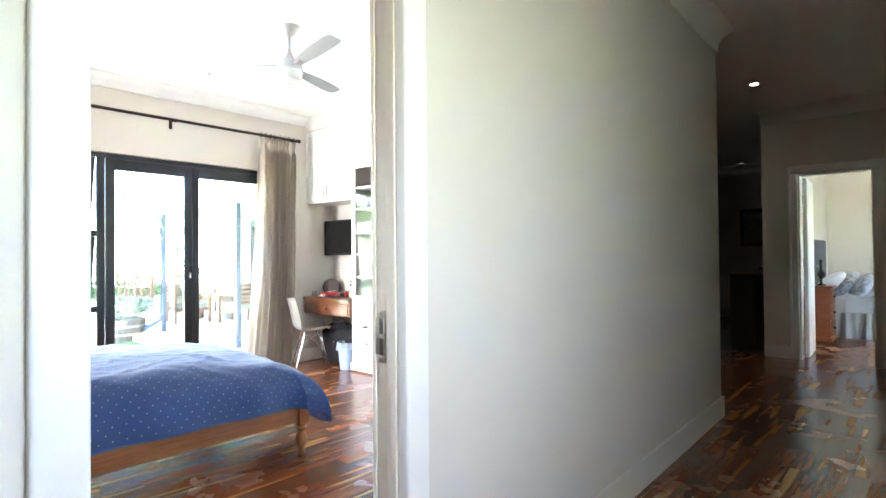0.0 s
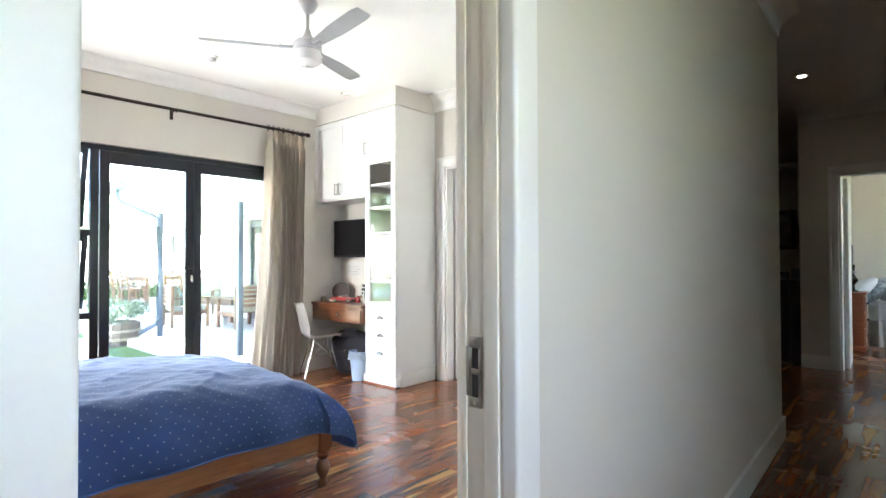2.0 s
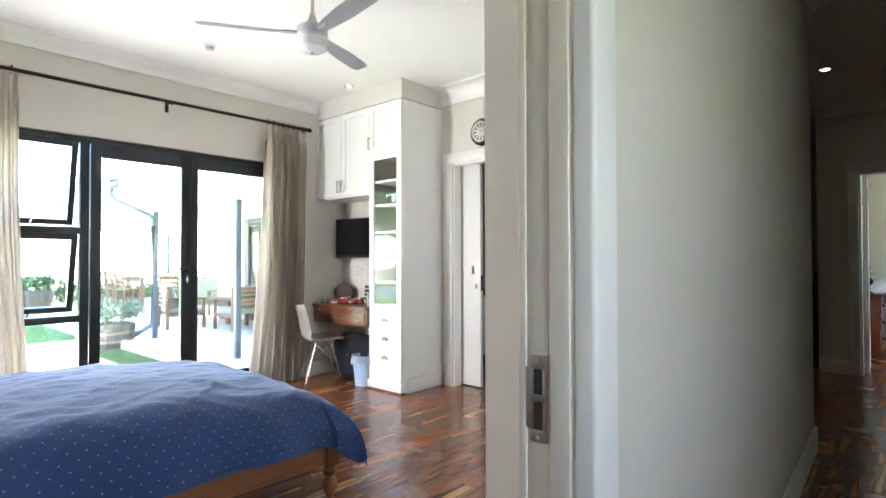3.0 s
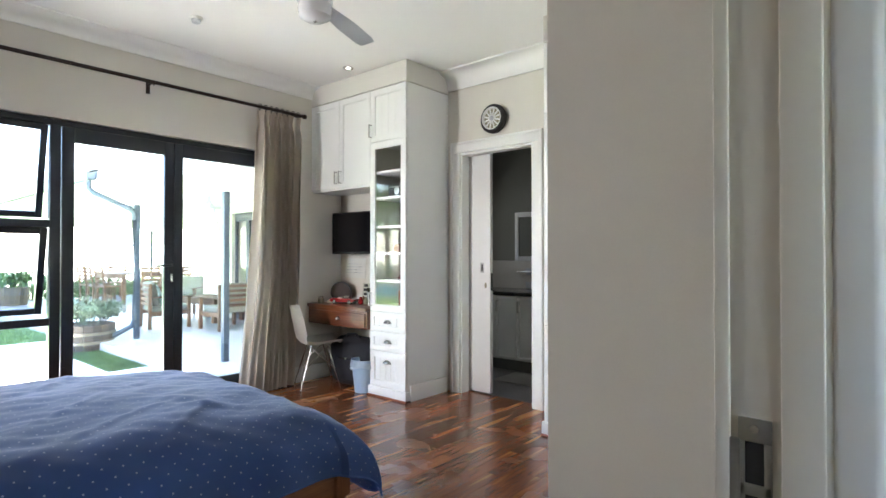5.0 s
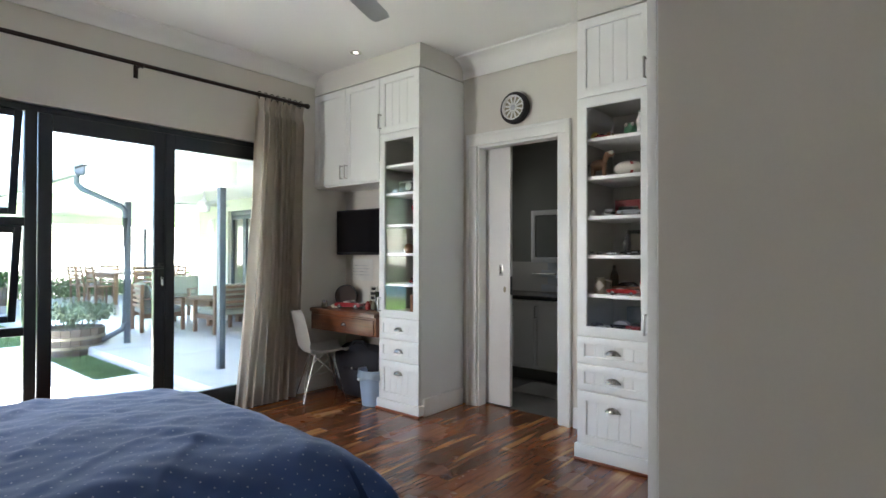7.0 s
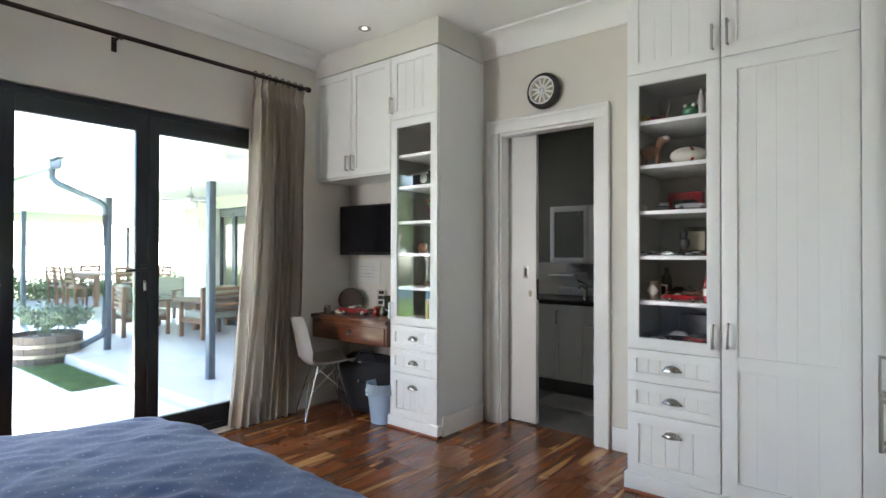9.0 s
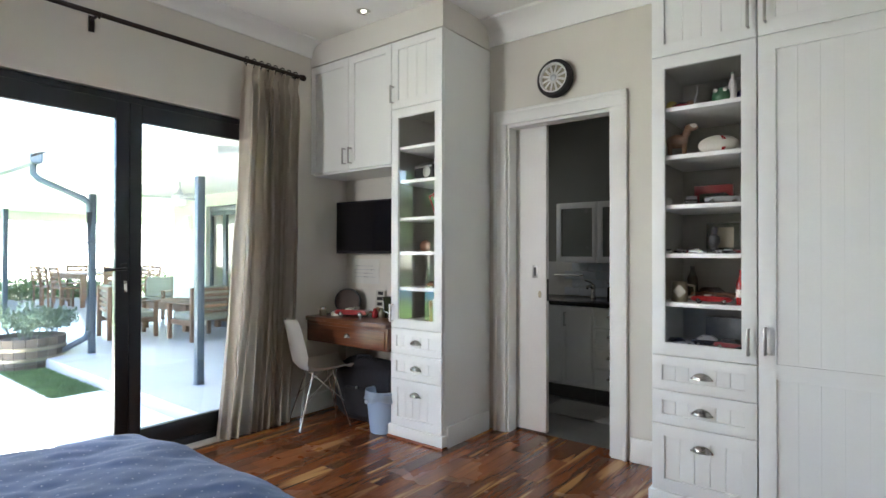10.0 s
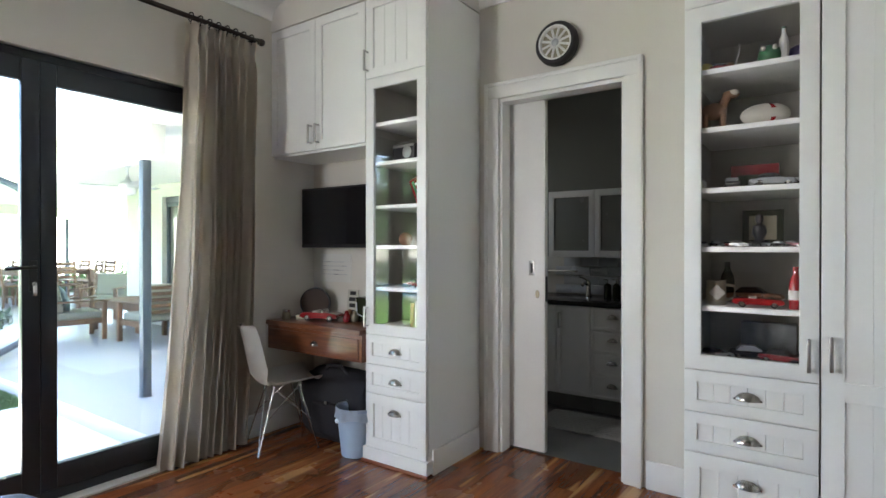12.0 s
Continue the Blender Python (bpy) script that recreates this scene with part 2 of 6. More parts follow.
LEAF = plain("green_leaf", (0.055, 0.115, 0.03), 0.55, vary=0.35, scale=4)
LEAFGREY = plain("grey_green_leaf", (0.13, 0.18, 0.11), 0.6, vary=0.3, scale=6)
BARK = plain("bark", (0.10, 0.07, 0.05), 0.9, vary=0.3, relief=0.7)
POOLWATER = plain("pool_water", (0.05, 0.30, 0.48), 0.08, vary=0.1, scale=1.5, fine=6, relief=0.25)
CUSHION = plain("sage_cushion", (0.235, 0.235, 0.19), 0.9, vary=0.08, fine=200, relief=0.3)
CUSHION_PATTERN = plain("teal_patterned_cushion", (0.25, 0.36, 0.36), 0.9, vary=0.5, scale=28, relief=0.3)
WHITECLOTH = plain("white_bed_linen", (0.72, 0.73, 0.76), 0.85, vary=0.06, scale=9)
FLORAL = plain("floral_pillow_linen", (0.42, 0.43, 0.48), 0.85, vary=0.55, scale=22)
HEADGREY = plain("grey_upholstery", (0.10, 0.11, 0.12), 0.85, vary=0.1)
LAMP_DIM = glow("lamp_faint_glow", (1.0, 0.95, 0.85), 0.35)
LAMP_LED = glow("lamp_glow", (1.0, 0.86, 0.68), 3)
PHOTO = plain("grey_photo_print", (0.20, 0.22, 0.23), 0.35, vary=0.5, scale=9)
# Bright haze over the far ground is put into this pale colour.
FIELD = plain("pale_haze_field", (0.46, 0.47, 0.36), 0.9, vary=0.15, scale=0.2)
HILL = plain("hazy_hillside", (0.40, 0.45, 0.42), 0.9, vary=0.1, scale=0.05)
REDCAR = plain("red_plastic_toy", (0.40, 0.05, 0.03), 0.4)

# ---- mesh helpers ----


def add_box(bm, x0, x1, y0, y1, z0, z1, bev=0.0, seg=2, turn=None):
    m = Matrix.Translation(((x0 + x1) / 2, (y0 + y1) / 2, (z0 + z1) / 2))
    if turn is not None:
        m = m @ turn
    vs = bmesh.ops.create_cube(bm, size=1, matrix=m @ Matrix.Diagonal((abs(x1 - x0), abs(y1 - y0), abs(z1 - z0), 1)))["verts"]
    if bev > 0:
        es = list({e for v in vs for e in v.link_edges})
        bmesh.ops.bevel(bm, geom=es, offset=bev, segments=seg, affect="EDGES", profile=0.5, clamp_overlap=True)
    return bm


def box(*a, **k):
    return add_box(bmesh.new(), *a, **k)


def add_rod(bm, p, q, r, r2=None, seg=12):
    p, q = Vector(p), Vector(q)
    m = Matrix.Translation((p + q) / 2) @ (q - p).to_track_quat("Z", "Y").to_matrix().to_4x4()
    bmesh.ops.create_cone(bm, cap_ends=True, segments=seg, radius1=r, radius2=r if r2 is None else r2, depth=(q - p).length, matrix=m)
    return bm


def add_ball(bm, c, r, sx=1, sy=1, sz=1, u=14, v=9):
    bmesh.ops.create_uvsphere(bm, u_segments=u, v_segments=v, radius=r, matrix=Matrix.Translation(c) @ Matrix.Diagonal((sx, sy, sz, 1)))
    return bm


def add_tube(bm, pts, r, seg=8):
    pts = [Vector(p) for p in pts]
    rings = []
    for i, p in enumerate(pts):
        d = (pts[min(i + 1, len(pts) - 1)] - pts[max(i - 1, 0)]).normalized()
        q = d.to_track_quat("Z", "Y")
        rings.append([bm.verts.new(p + q @ Vector((r * math.cos(a), r * math.sin(a), 0))) for a in (2 * math.pi * k / seg for k in range(seg))])
    for a, b in zip(rings, rings[1:]):
        for k in range(seg):
            bm.faces.new((a[k], a[(k + 1) % seg], b[(k + 1) % seg], b[k]))
    bm.faces.new(rings[0][::-1]), bm.faces.new(rings[-1])
    return bm


def add_lathe(bm, profile, c=(0, 0, 0), seg=20, axis="z", caps=True):
    rings = []
    for r, h in profile:
        ring = []
        for k in range(seg):
            a = 2 * math.pi * k / seg
            p = (r * math.cos(a), r * math.sin(a), h)
            if axis == "y":
                p = (p[0], -p[2], p[1])
            ring.append(bm.verts.new((c[0] + p[0], c[1] + p[1], c[2] + p[2])))
        rings.append(ring)
    for a, b in zip(rings, rings[1:] if caps else rings[1:] + rings[:1]):
        for k in range(seg):
            bm.faces.new((a[k], a[(k + 1) % seg], b[(k + 1) % seg], b[k]))
    if caps:
        bm.faces.new(rings[0][::-1]), bm.faces.new(rings[-1])
    return bm


def add_prism(bm, outline, y0, y1):
    """An outline of (x, z) pushed from y0 to y1."""
    a = [bm.verts.new((x, y0, z)) for x, z in outline]
    b = [bm.verts.new((x, y1, z)) for x, z in outline]
    n = len(outline)
    bm.faces.new(a), bm.faces.new(b[::-1])
    for i in range(n):
        bm.faces.new((a[(i + 1) % n], a[i], b[i], b[(i + 1) % n]))
    return bm


def add_grid(bm, nu, nv, fn, uv=False):
    lay = bm.loops.layers.uv.new("UVMap") if uv else None
    vs = [[bm.verts.new(fn(i / nu, j / nv)[0] if uv else fn(i / nu, j / nv)) for j in range(nv + 1)] for i in range(nu + 1)]
    for i in range(nu):
        for j in range(nv):
            f = bm.faces.new((vs[i][j], vs[i + 1][j], vs[i + 1][j + 1], vs[i][j + 1]))
            if uv:
                for l, (a, b) in zip(f.loops, ((i, j), (i + 1, j), (i + 1, j + 1), (i, j + 1))):
                    l[lay].uv = fn(a / nu, b / nv)[1]
    return bm


def mesh_of(name, bm, mat, smooth=True):
    bmesh.ops.recalc_face_normals(bm, faces=bm.faces)
    me = bpy.data.meshes.new(name)
    bm.to_mesh(me)
    bm.free()
    me.materials.append(mat)
    if smooth:
        me.polygons.foreach_set("use_smooth", [True] * len(me.polygons))
        me.set_sharp_from_angle(angle=radians(38))
    return me


def part(name, bm, mat, parent, label="", smooth=True):
    ob = new(name, bm if isinstance(bm, bpy.types.Mesh) else mesh_of(name, bm, mat, smooth))
    ob.parent = parent
    return tagged(ob, label)


def thing(name, m, label, category, group="", kind=""):
    ob = new(name)
    ob.empty_display_size = 0.1
    ob.matrix_basis = m
    return tagged(ob, label, category, group, kind)


def solo(name, bm, mat, label, category, m=None, group="", kind="", smooth=True):
    ob = new(name, mesh_of(name, bm, mat, smooth))
    if m is not None:
        ob.matrix_basis = m
    return tagged(ob, label, category, group, kind)


def structure(name, bm, mat, label, category="wall", smooth=True):
    return solo(name, bm, mat, label, category, kind="structure", smooth=smooth)


def boxes(*rows, bev=0.0):
    bm = bmesh.new()
    for r in rows:
        add_box(bm, *r, bev=bev)
    return bm


# ---- structure ----
H = 2.752
WX, NY, EX, HX = -3.20, 4.09, 0.933, 1.042
SY = -0.15
structure("wall_west", boxes((WX - 0.25, WX, SY - 0.25, 0.55, -0.2, H), (WX - 0.25, WX, 3.14, 4.27, -0.2, H), (WX - 0.25, WX, 0.55, 3.14, 2.09, H)), WALL, "warm grey painted wall around the glazed doors")
structure("wall_north", boxes((WX, -1.81, NY, 4.27, 0, H), (-1.81, -1.095, NY, 4.27, 2.05, H), (-1.095, EX - 0.06, NY, 4.27, 0, H)), WALL, "warm grey painted wall with a doorway to the bathroom")
structure("wall_niche", box(WX, -2.37, 3.92, NY, 0, H), WALL, "warm grey painted wall behind the desk")
def slant(x0, y0, xa, xb, y1, z0, z1, x1):
    """A length of wall with an inner face that runs from x0 to x1 and an outer face from xa to xb."""
    bm = bmesh.new()
    lo = [bm.verts.new((x, y, z0)) for x, y in ((x0, y0), (xa, y0), (xb, y1), (x1, y1))]
    hi = [bm.verts.new((v.co.x, v.co.y, z1)) for v in lo]
    bm.faces.new(lo[::-1]), bm.faces.new(hi)
    for i in range(4):
        bm.faces.new((lo[i], lo[(i + 1) % 4], hi[(i + 1) % 4], hi[i]))
    return bm


HE = 0.918
structure("wall_hall_side", slant(EX, 1.088, HX, HE, 4.31, 0, H, EX - 0.08), WALL, "pale painted wall between hall and bedroom")
structure("wall_east", boxes((EX, HX, SY - 0.25, 0.339, 0, H), (EX, HX, 0.339, 1.088, 2.06, H)), WALL, "pale painted wall between hall and bedroom")
structure("wall_south", boxes((WX, -3.12, SY - 0.15, SY, 0, H), (-2.62, EX, SY - 0.15, SY, 0, H), (-3.12, -2.62, SY - 0.15, SY, 0, 0.75), (-3.12, -2.62, SY - 0.15, SY, 2.15, H)), WALL, "warm grey painted wall behind the bed head")
structure("wall_return", box(0.378, EX - 0.014, 1.70, 1.80, 0, H), WALL, "plain painted return wall closing the end of the wardrobe")
structure("wall_hall_south", box(HX, 3.0, -2.35, -2.2, 0, H), WALL, "plain painted wall closing the hall")
structure("wall_hall_west", box(EX, HX, -2.35, SY - 0.25, 0, H), WALL, "plain painted hall wall")
structure("wall_hall_east", boxes((3.0, 3.15, -2.35, 0.15, 0, H), (3.0, 3.15, 0.15, 1.15, 0, 1.1), (3.0, 3.15, 0.15, 1.15, 2.0, H), (3.0, 3.15, 1.15, 7.10, 0, H)), WALL, "plain painted hall wall with a window")
structure("wall_far", boxes((0.60, 0.945, 7.10, 7.24, 0, H), (0.945, 1.60, 7.10, 7.24, 2.03, H), (1.60, 3.15, 7.10, 7.24, 0, H)), WALL, "painted wall at the end of the hall with a bedroom doorway")
structure("wall_partition", box(0.60, 0.71, 7.24, 11.1, 0, H), WALL, "painted wall between lounge and far bedroom")
structure("wall_lounge_north", box(-2.6, 0.60, 11.0, 11.15, 0, H), WALL, "painted lounge wall with a framed picture")
structure("wall_lounge_west", box(-2.75, -2.6, 5.87, 11.15, 0, H), WALL, "plain lounge wall")
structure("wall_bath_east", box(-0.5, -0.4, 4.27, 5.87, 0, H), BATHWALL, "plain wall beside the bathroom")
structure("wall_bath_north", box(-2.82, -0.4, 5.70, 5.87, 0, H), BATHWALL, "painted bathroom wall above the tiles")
structure("wall_bath_west", boxes((-2.82, -2.70, 4.27, 4.6, 0, H), (-2.82, -2.70, 5.2, 5.70, 0, H), (-2.82, -2.70, 4.6, 5.2, 0, 1.4), (-2.82, -2.70, 4.6, 5.2, 2.1, H)), WALL, "plain bathroom wall with a small window")
structure("wall_far_north", box(0.71, 4.15, 11.0, 11.15, 0, H), WALL, "painted far bedroom wall")
structure("wall_far_east", boxes((4.0, 4.15, 7.24, 7.3, 0, H), (4.0, 4.15, 9.1, 11.0, 0, H), (4.0, 4.15, 7.3, 9.1, 0, 1.2), (4.0, 4.15, 7.3, 9.1, 2.1, H)), WALL, "painted far bedroom wall with a window")
structure("wall_far_south", box(3.15, 4.15, 7.10, 7.24, 0, H), WALL, "plain wall closing the far bedroom")
structure("ceiling", box(WX - 0.25, 4.2, -2.4, 11.3, H, H + 0.12), CEIL, "smooth white painted ceiling", "ceiling")
structure("floor_slab", box(WX - 0.05, 4.15, -2.35, 11.25, -0.2, -0.016), GROUT, "dark underfloor beneath the planks", "floor")
structure("bath_floor", box(-2.70, -0.5, 4.20, 5.70, -0.016, -0.002), GREYTILE, "dark grey tiled bathroom floor", "floor")
structure("bulkhead_left", box(WX, -1.945, 3.561, NY, 2.580, H), BULKHEAD, "white bulkhead above the desk cupboards", "bulkhead")
structure("bulkhead_right", boxes((-0.718, 0.322, 3.591, NY, 2.580, H), (0.322, EX - 0.06, 1.80, NY, 2.580, H)), BULKHEAD, "white bulkhead above the wardrobes", "bulkhead")


def cornice(name, p, q, inward, k=1.0):
    """A plaster cove from p to q; inward points into the room."""
    p, q, n = Vector((*p, 0)), Vector((*q, 0)), Vector((*inward, 0))
    prof = [(0.0, -0.135), (0.012, -0.135), (0.014, -0.120)] + [(0.014 + 0.10 * (1 - math.cos(a)), -0.115 + 0.10 * math.sin(a)) for a in (i * math.pi / 12 for i in range(7))] + [(0.128, -0.012), (0.13, 0.0), (0.0, 0.0)]
    bm = bmesh.new()
    a = [bm.verts.new(p + n * d + Vector((0, 0, H + k * z))) for d, z in prof]
    b = [bm.verts.new(q + n * d + Vector((0, 0, H + k * z))) for d, z in prof]
    for i in range(len(prof)):
        j = (i + 1) % len(prof)
        bm.faces.new((a[i], a[j], b[j], b[i]))
    bm.faces.new(a[::-1]), bm.faces.new(b)
    return structure(name, bm, CEIL, "white plaster cove cornice", "cornice")


cornice("cornice_west", (WX, SY), (WX, 3.58), (1, 0), 0.75)
cornice("cornice_north", (-1.945, NY), (-0.718, NY), (0, -1), 1.12)
cornice("cornice_hall", (HX + 0.001, 1.088), (HE + 0.001, 4.31), (1, 0))
cornice("cornice_corner", (HE, 4.31), (-0.4, 4.31), (0, 1))
cornice("cornice_far", (0.60, 7.10), (3.0, 7.10), (0, -1))
cornice("cornice_lounge", (-2.6, 11.0), (0.60, 11.0), (0, -1))
cornice("cornice_bedroom", (0.71, 11.0), (4.0, 11.0), (0, -1))


def skirting(name, x0, x1, y0, y1, h=0.14):
    bm = bmesh.new()
    add_box(bm, x0, x1, y0, y1, 0.0, h, 0.004)
    return structure(name, bm, TRIM, "white painted skirting board", "skirting")


structure("baseboard_hall", slant(HX - 0.03, 1.155, HX + 0.014, HE + 0.017, 4.327, 0, 0.14, HE - 0.02), TRIM, "white painted skirting board", "skirting")
skirting("baseboard_hall_end", 0.62, HE - 0.021, 4.31, 4.327)
skirting("baseboard_north", -0.985, -0.718, NY - 0.017, NY)
skirting("baseboard_tall_side", -1.944, -1.928, 3.60, NY - 0.03, 0.13)
skirting("baseboard_niche", WX, -2.37, 3.903, 3.92)
skirting("baseboard_far", 0.60, 0.86, 7.083, 7.10)
skirting("baseboard_return", 0.378, EX - 0.014, 1.684, 1.70)
skirting("baseboard_west", WX, WX + 0.017, 3.16, 3.90)


def casing_y(name, x0, x1, top, y0, y1, w=0.10, label="white painted door casing"):
    """A casing on a wall that runs along x, in the layer y0..y1."""
    bm = boxes((x0 - w, x0, y0, y1, 0, top), (x1, x1 + w, y0, y1, 0, top), (x0 - w, x1 + w, y0, y1, top, top + w), bev=0.004)
    ym = y0 - 0.008
    for a, b in ((x0 - w, x0 - w + 0.022), (x1 + w - 0.022, x1 + w)):
        add_box(bm, a, b, ym, y0, 0, top + w, 0.003)
    add_box(bm, x0 - w + 0.022, x1 + w - 0.022, ym, y0, top + w - 0.022, top + w, 0.003)
    return structure(name, bm, TRIM, label, "door frame")


casing_y("door_frame_bath", -1.81, -1.095, 2.05, NY - 0.022, NY, 0.092)
structure("door_lining_bath", boxes((-1.81, -1.795, NY, 4.183, 0, 2.05), (-1.11, -1.095, NY, 4.27, 0, 2.05), (-1.795, -1.11, NY, 4.183, 2.03, 2.05)), TRIM, "white painted door lining", "door frame")
casing_y("door_frame_far", 0.945, 1.60, 2.03, 7.078, 7.10, 0.085)
structure("door_lining_far", boxes((0.945, 0.963, 7.10, 7.24, 0, 2.03), (1.582, 1.60, 7.10, 7.24, 0, 2.03), (0.963, 1.582, 7.10, 7.24, 2.01, 2.03)), TRIM, "white painted door lining", "door frame")


def entry_frame():
    """Casing on the hall side and the stepped jamb of the bedroom doorway."""
    bm = bmesh.new()
    y0, y1, top = 0.339, 1.088, 2.06
    for a, b in ((y0 - 0.065, y0 + 0.018), (y1 - 0.018, y1 + 0.065)):
        add_box(bm, HX - 0.014, HX + 0.028, a, b, 0, top + 0.08, 0.009, 4)
    add_box(bm, HX, HX + 0.026, y0 + 0.018, y1 - 0.018, top, top + 0.08, 0.006)
    ob = structure("door_frame_entry", bm, TRIM, "white moulded door casing on the hall side", "door frame")
    bm = bmesh.new()
    for s, y in ((1, y0), (-1, y1)):
        lo, hi = sorted((y, y + s * 0.016))
        add_box(bm, EX - 0.004, HX, lo, hi, 0, top, 0.003)
        lo, hi = sorted((y + s * 0.0155, y + s * 0.0205))
        n = 1 if s > 0 else 2
        structure("door_stop_%d" % n, box(EX + 0.057, HX - 0.016, lo, hi, 0, top, 0.002, 3), JAMB, "warm white painted door stop", "door frame")
        structure("door_bead_%d" % n, box(EX - 0.003, EX + 0.012, lo, hi, 0, top, 0.002, 3), JAMB, "warm white painted bead on the jamb", "door frame")
    add_box(bm, EX - 0.004, HX, y0 + 0.016, y1 - 0.016, top - 0.016, top, 0.003)
    structure("door_jamb_entry", bm, JAMB, "warm white painted jamb with a rounded stop bead", "door frame")
    root = thing("strike_plate", pose(0.967, 1.072, 0.942), "worn steel strike plate let into the door jamb", "strike plate")
    plate = bmesh.new()
    for r in ((-0.015, 0.015, -0.003, 0, 0.048, 0.072), (-0.015, 0.015, -0.003, 0, -0.072, -0.052), (-0.015, 0.015, -0.003, 0, -0.006, 0.006), (-0.015, -0.009, -0.003, 0, -0.052, 0.048), (0.008, 0.015, -0.003, 0, -0.052, 0.048), (-0.027, -0.013, -0.004, -0.001, -0.05, 0.05)):
        add_box(plate, *r, bev=0.0008)
    part("plate", plate, STEEL, root)
    part("latch_hole", box(-0.009, 0.008, -0.0015, 0.0, 0.006, 0.048), RUBBER, root, "dark latch recess")
    part("bolt_hole", box(-0.009, 0.008, -0.0015, 0.0, -0.052, -0.006), RUBBER, root, "dark bolt recess")
    for z in (0.062, -0.063):
        part("screw", add_rod(bmesh.new(), (0, -0.005, z), (0, -0.001, z), 0.004), CHROME, root)


entry_frame()

# ---- glazed doors and window ----


def glazed_leaf(parent, y0, y1, z0, z1, x, name="door_leaf", rail=0.07, low=0.115, head=0.10):
    bm = boxes((x - 0.045, x, y0, y0 + rail, z0, z1), (x - 0.045, x, y1 - rail, y1, z0, z1), (x - 0.045, x, y0 + rail, y1 - rail, z1 - head, z1), (x - 0.045, x, y0 + rail, y1 - rail, z0, z0 + low), bev=0.004)
    leaf = part(name, bm, ALU, parent)
    p = part("pane", box(x - 0.026, x - 0.020, y0 + rail, y1 - rail, z0 + low, z1 - head), PANE, leaf)
    p.visible_shadow = False
    return leaf


def lever(parent, y, z, x, way=-1):
    bm = box(x, x + 0.008, y - 0.016, y + 0.016, z - 0.11, z + 0.03, 0.003)
    add_rod(bm, (x + 0.006, y, z), (x + 0.05, y, z), 0.008)
    add_tube(bm, [(x + 0.05, y, z), (x + 0.054, y + way * 0.02, z), (x + 0.054, y + way * 0.12, z - 0.004)], 0.008)
    part("lever_handle", bm, BLACK, parent, "black lever handle")
    key = add_rod(bmesh.new(), (x + 0.008, y, z - 0.075), (x + 0.02, y, z - 0.075), 0.009)
    add_box(key, x + 0.02, x + 0.042, y - 0.001, y + 0.001, z - 0.082, z - 0.068)
    add_box(key, x + 0.026, x + 0.029, y - 0.008, y + 0.008, z - 0.13, z - 0.082, 0.001)
    part("key", key, CHROME, parent, "small key hanging in the lock")


def window_doors():
    root = thing("glazed_doors", pose(0, 0, 0), "charcoal aluminium french doors with clear panes, closed", "glass doors", kind="structure")
    x = WX - 0.022
    bm = boxes((x - 0.07, x, 0.55, 0.60, 0, 2.085), (x - 0.07, x, 3.09, 3.14, 0, 2.085), (x - 0.07, x, 0.60, 3.09, 2.045, 2.085), (x - 0.07, x, 0.60, 3.09, -0.02, 0.055), (x - 0.07, x, 1.50, 1.56, 0.055, 2.05), bev=0.004)
    part("frame", bm, ALU, root)
    a = glazed_leaf(root, 1.565, 2.296, 0.06, 2.043, x + 0.012)
    b = glazed_leaf(root, 2.2985, 3.085, 0.06, 2.043, x + 0.012, rail=0.066)
    lever(a, 2.268, 1.10, x + 0.012)
    part("sill_track", box(x, WX + 0.055, 0.55, 3.14, -0.012, 0.012, 0.004), CONCRETE, root, "pale smooth threshold")


def side_window():
    root = thing("casement_window", pose(0, 0, 0), "charcoal aluminium window with two top-hung sashes propped open", "window", kind="structure")
    x = WX - 0.022
    part("transom", boxes((x - 0.07, x, 0.60, 1.50, 1.36, 1.41), (x - 0.07, x, 0.60, 1.50, 0.71, 0.76), bev=0.003), ALU, root)
    for z0, z1 in ((1.415, 2.04), (0.765, 1.355)):
        turn = Matrix.Translation((x - 0.01, 0, z1)) @ Matrix.Rotation(radians(13), 4, "Y") @ Matrix.Translation((-x + 0.01, 0, -z1))
        bm = boxes((x - 0.045, x - 0.005, 0.61, 0.65, z0, z1), (x - 0.045, x - 0.005, 1.45, 1.49, z0, z1), (x - 0.045, x - 0.005, 0.65, 1.45, z1 - 0.04, z1), (x - 0.045, x - 0.005, 0.65, 1.45, z0, z0 + 0.04), bev=0.003)
        bm.transform(turn)
        sash = part("sash", bm, ALU, root, "open top-hung sash")
        bm = box(x - 0.028, x - 0.022, 0.65, 1.45, z0 + 0.04, z1 - 0.04)
        bm.transform(turn)
        part("pane", bm, PANE, sash).visible_shadow = False
        stay = add_tube(bmesh.new(), [(x + 0.01, 1.18, z0 + 0.005), (x + 0.025, 1.20, z0 + 0.05), (x - 0.10, 1.22, z0 + 0.03)], 0.006, 6)
        part("stay", stay, BLACK, sash, "black window stay")
    part("pane", box(x - 0.036, x - 0.030, 0.60, 1.50, 0.055, 0.71), PANE, root).visible_shadow = False


window_doors()
side_window()


def plain_window(name, axis, at, a0, a1, z0, z1, label):
    root = thing(name, pose(0, 0, 0), label, "window", kind="structure")
    def bx(lo, hi, p, q, u, v):
        return (lo, hi, p, q, u, v) if axis == "x" else (p, q, lo, hi, u, v)
    w = 0.05
    part("frame", boxes(bx(at, at + 0.06, a0, a0 + w, z0, z1), bx(at, at + 0.06, a1 - w, a1, z0, z1), bx(at, at + 0.06, a0 + w, a1 - w, z0, z0 + w), bx(at, at + 0.06, a0 + w, a1 - w, z1 - w, z1)), ALU, root)
    part("pane", box(*bx(at + 0.026, at + 0.032, a0 + w, a1 - w, z0 + w, z1 - w)), PANE, root).visible_shadow = False


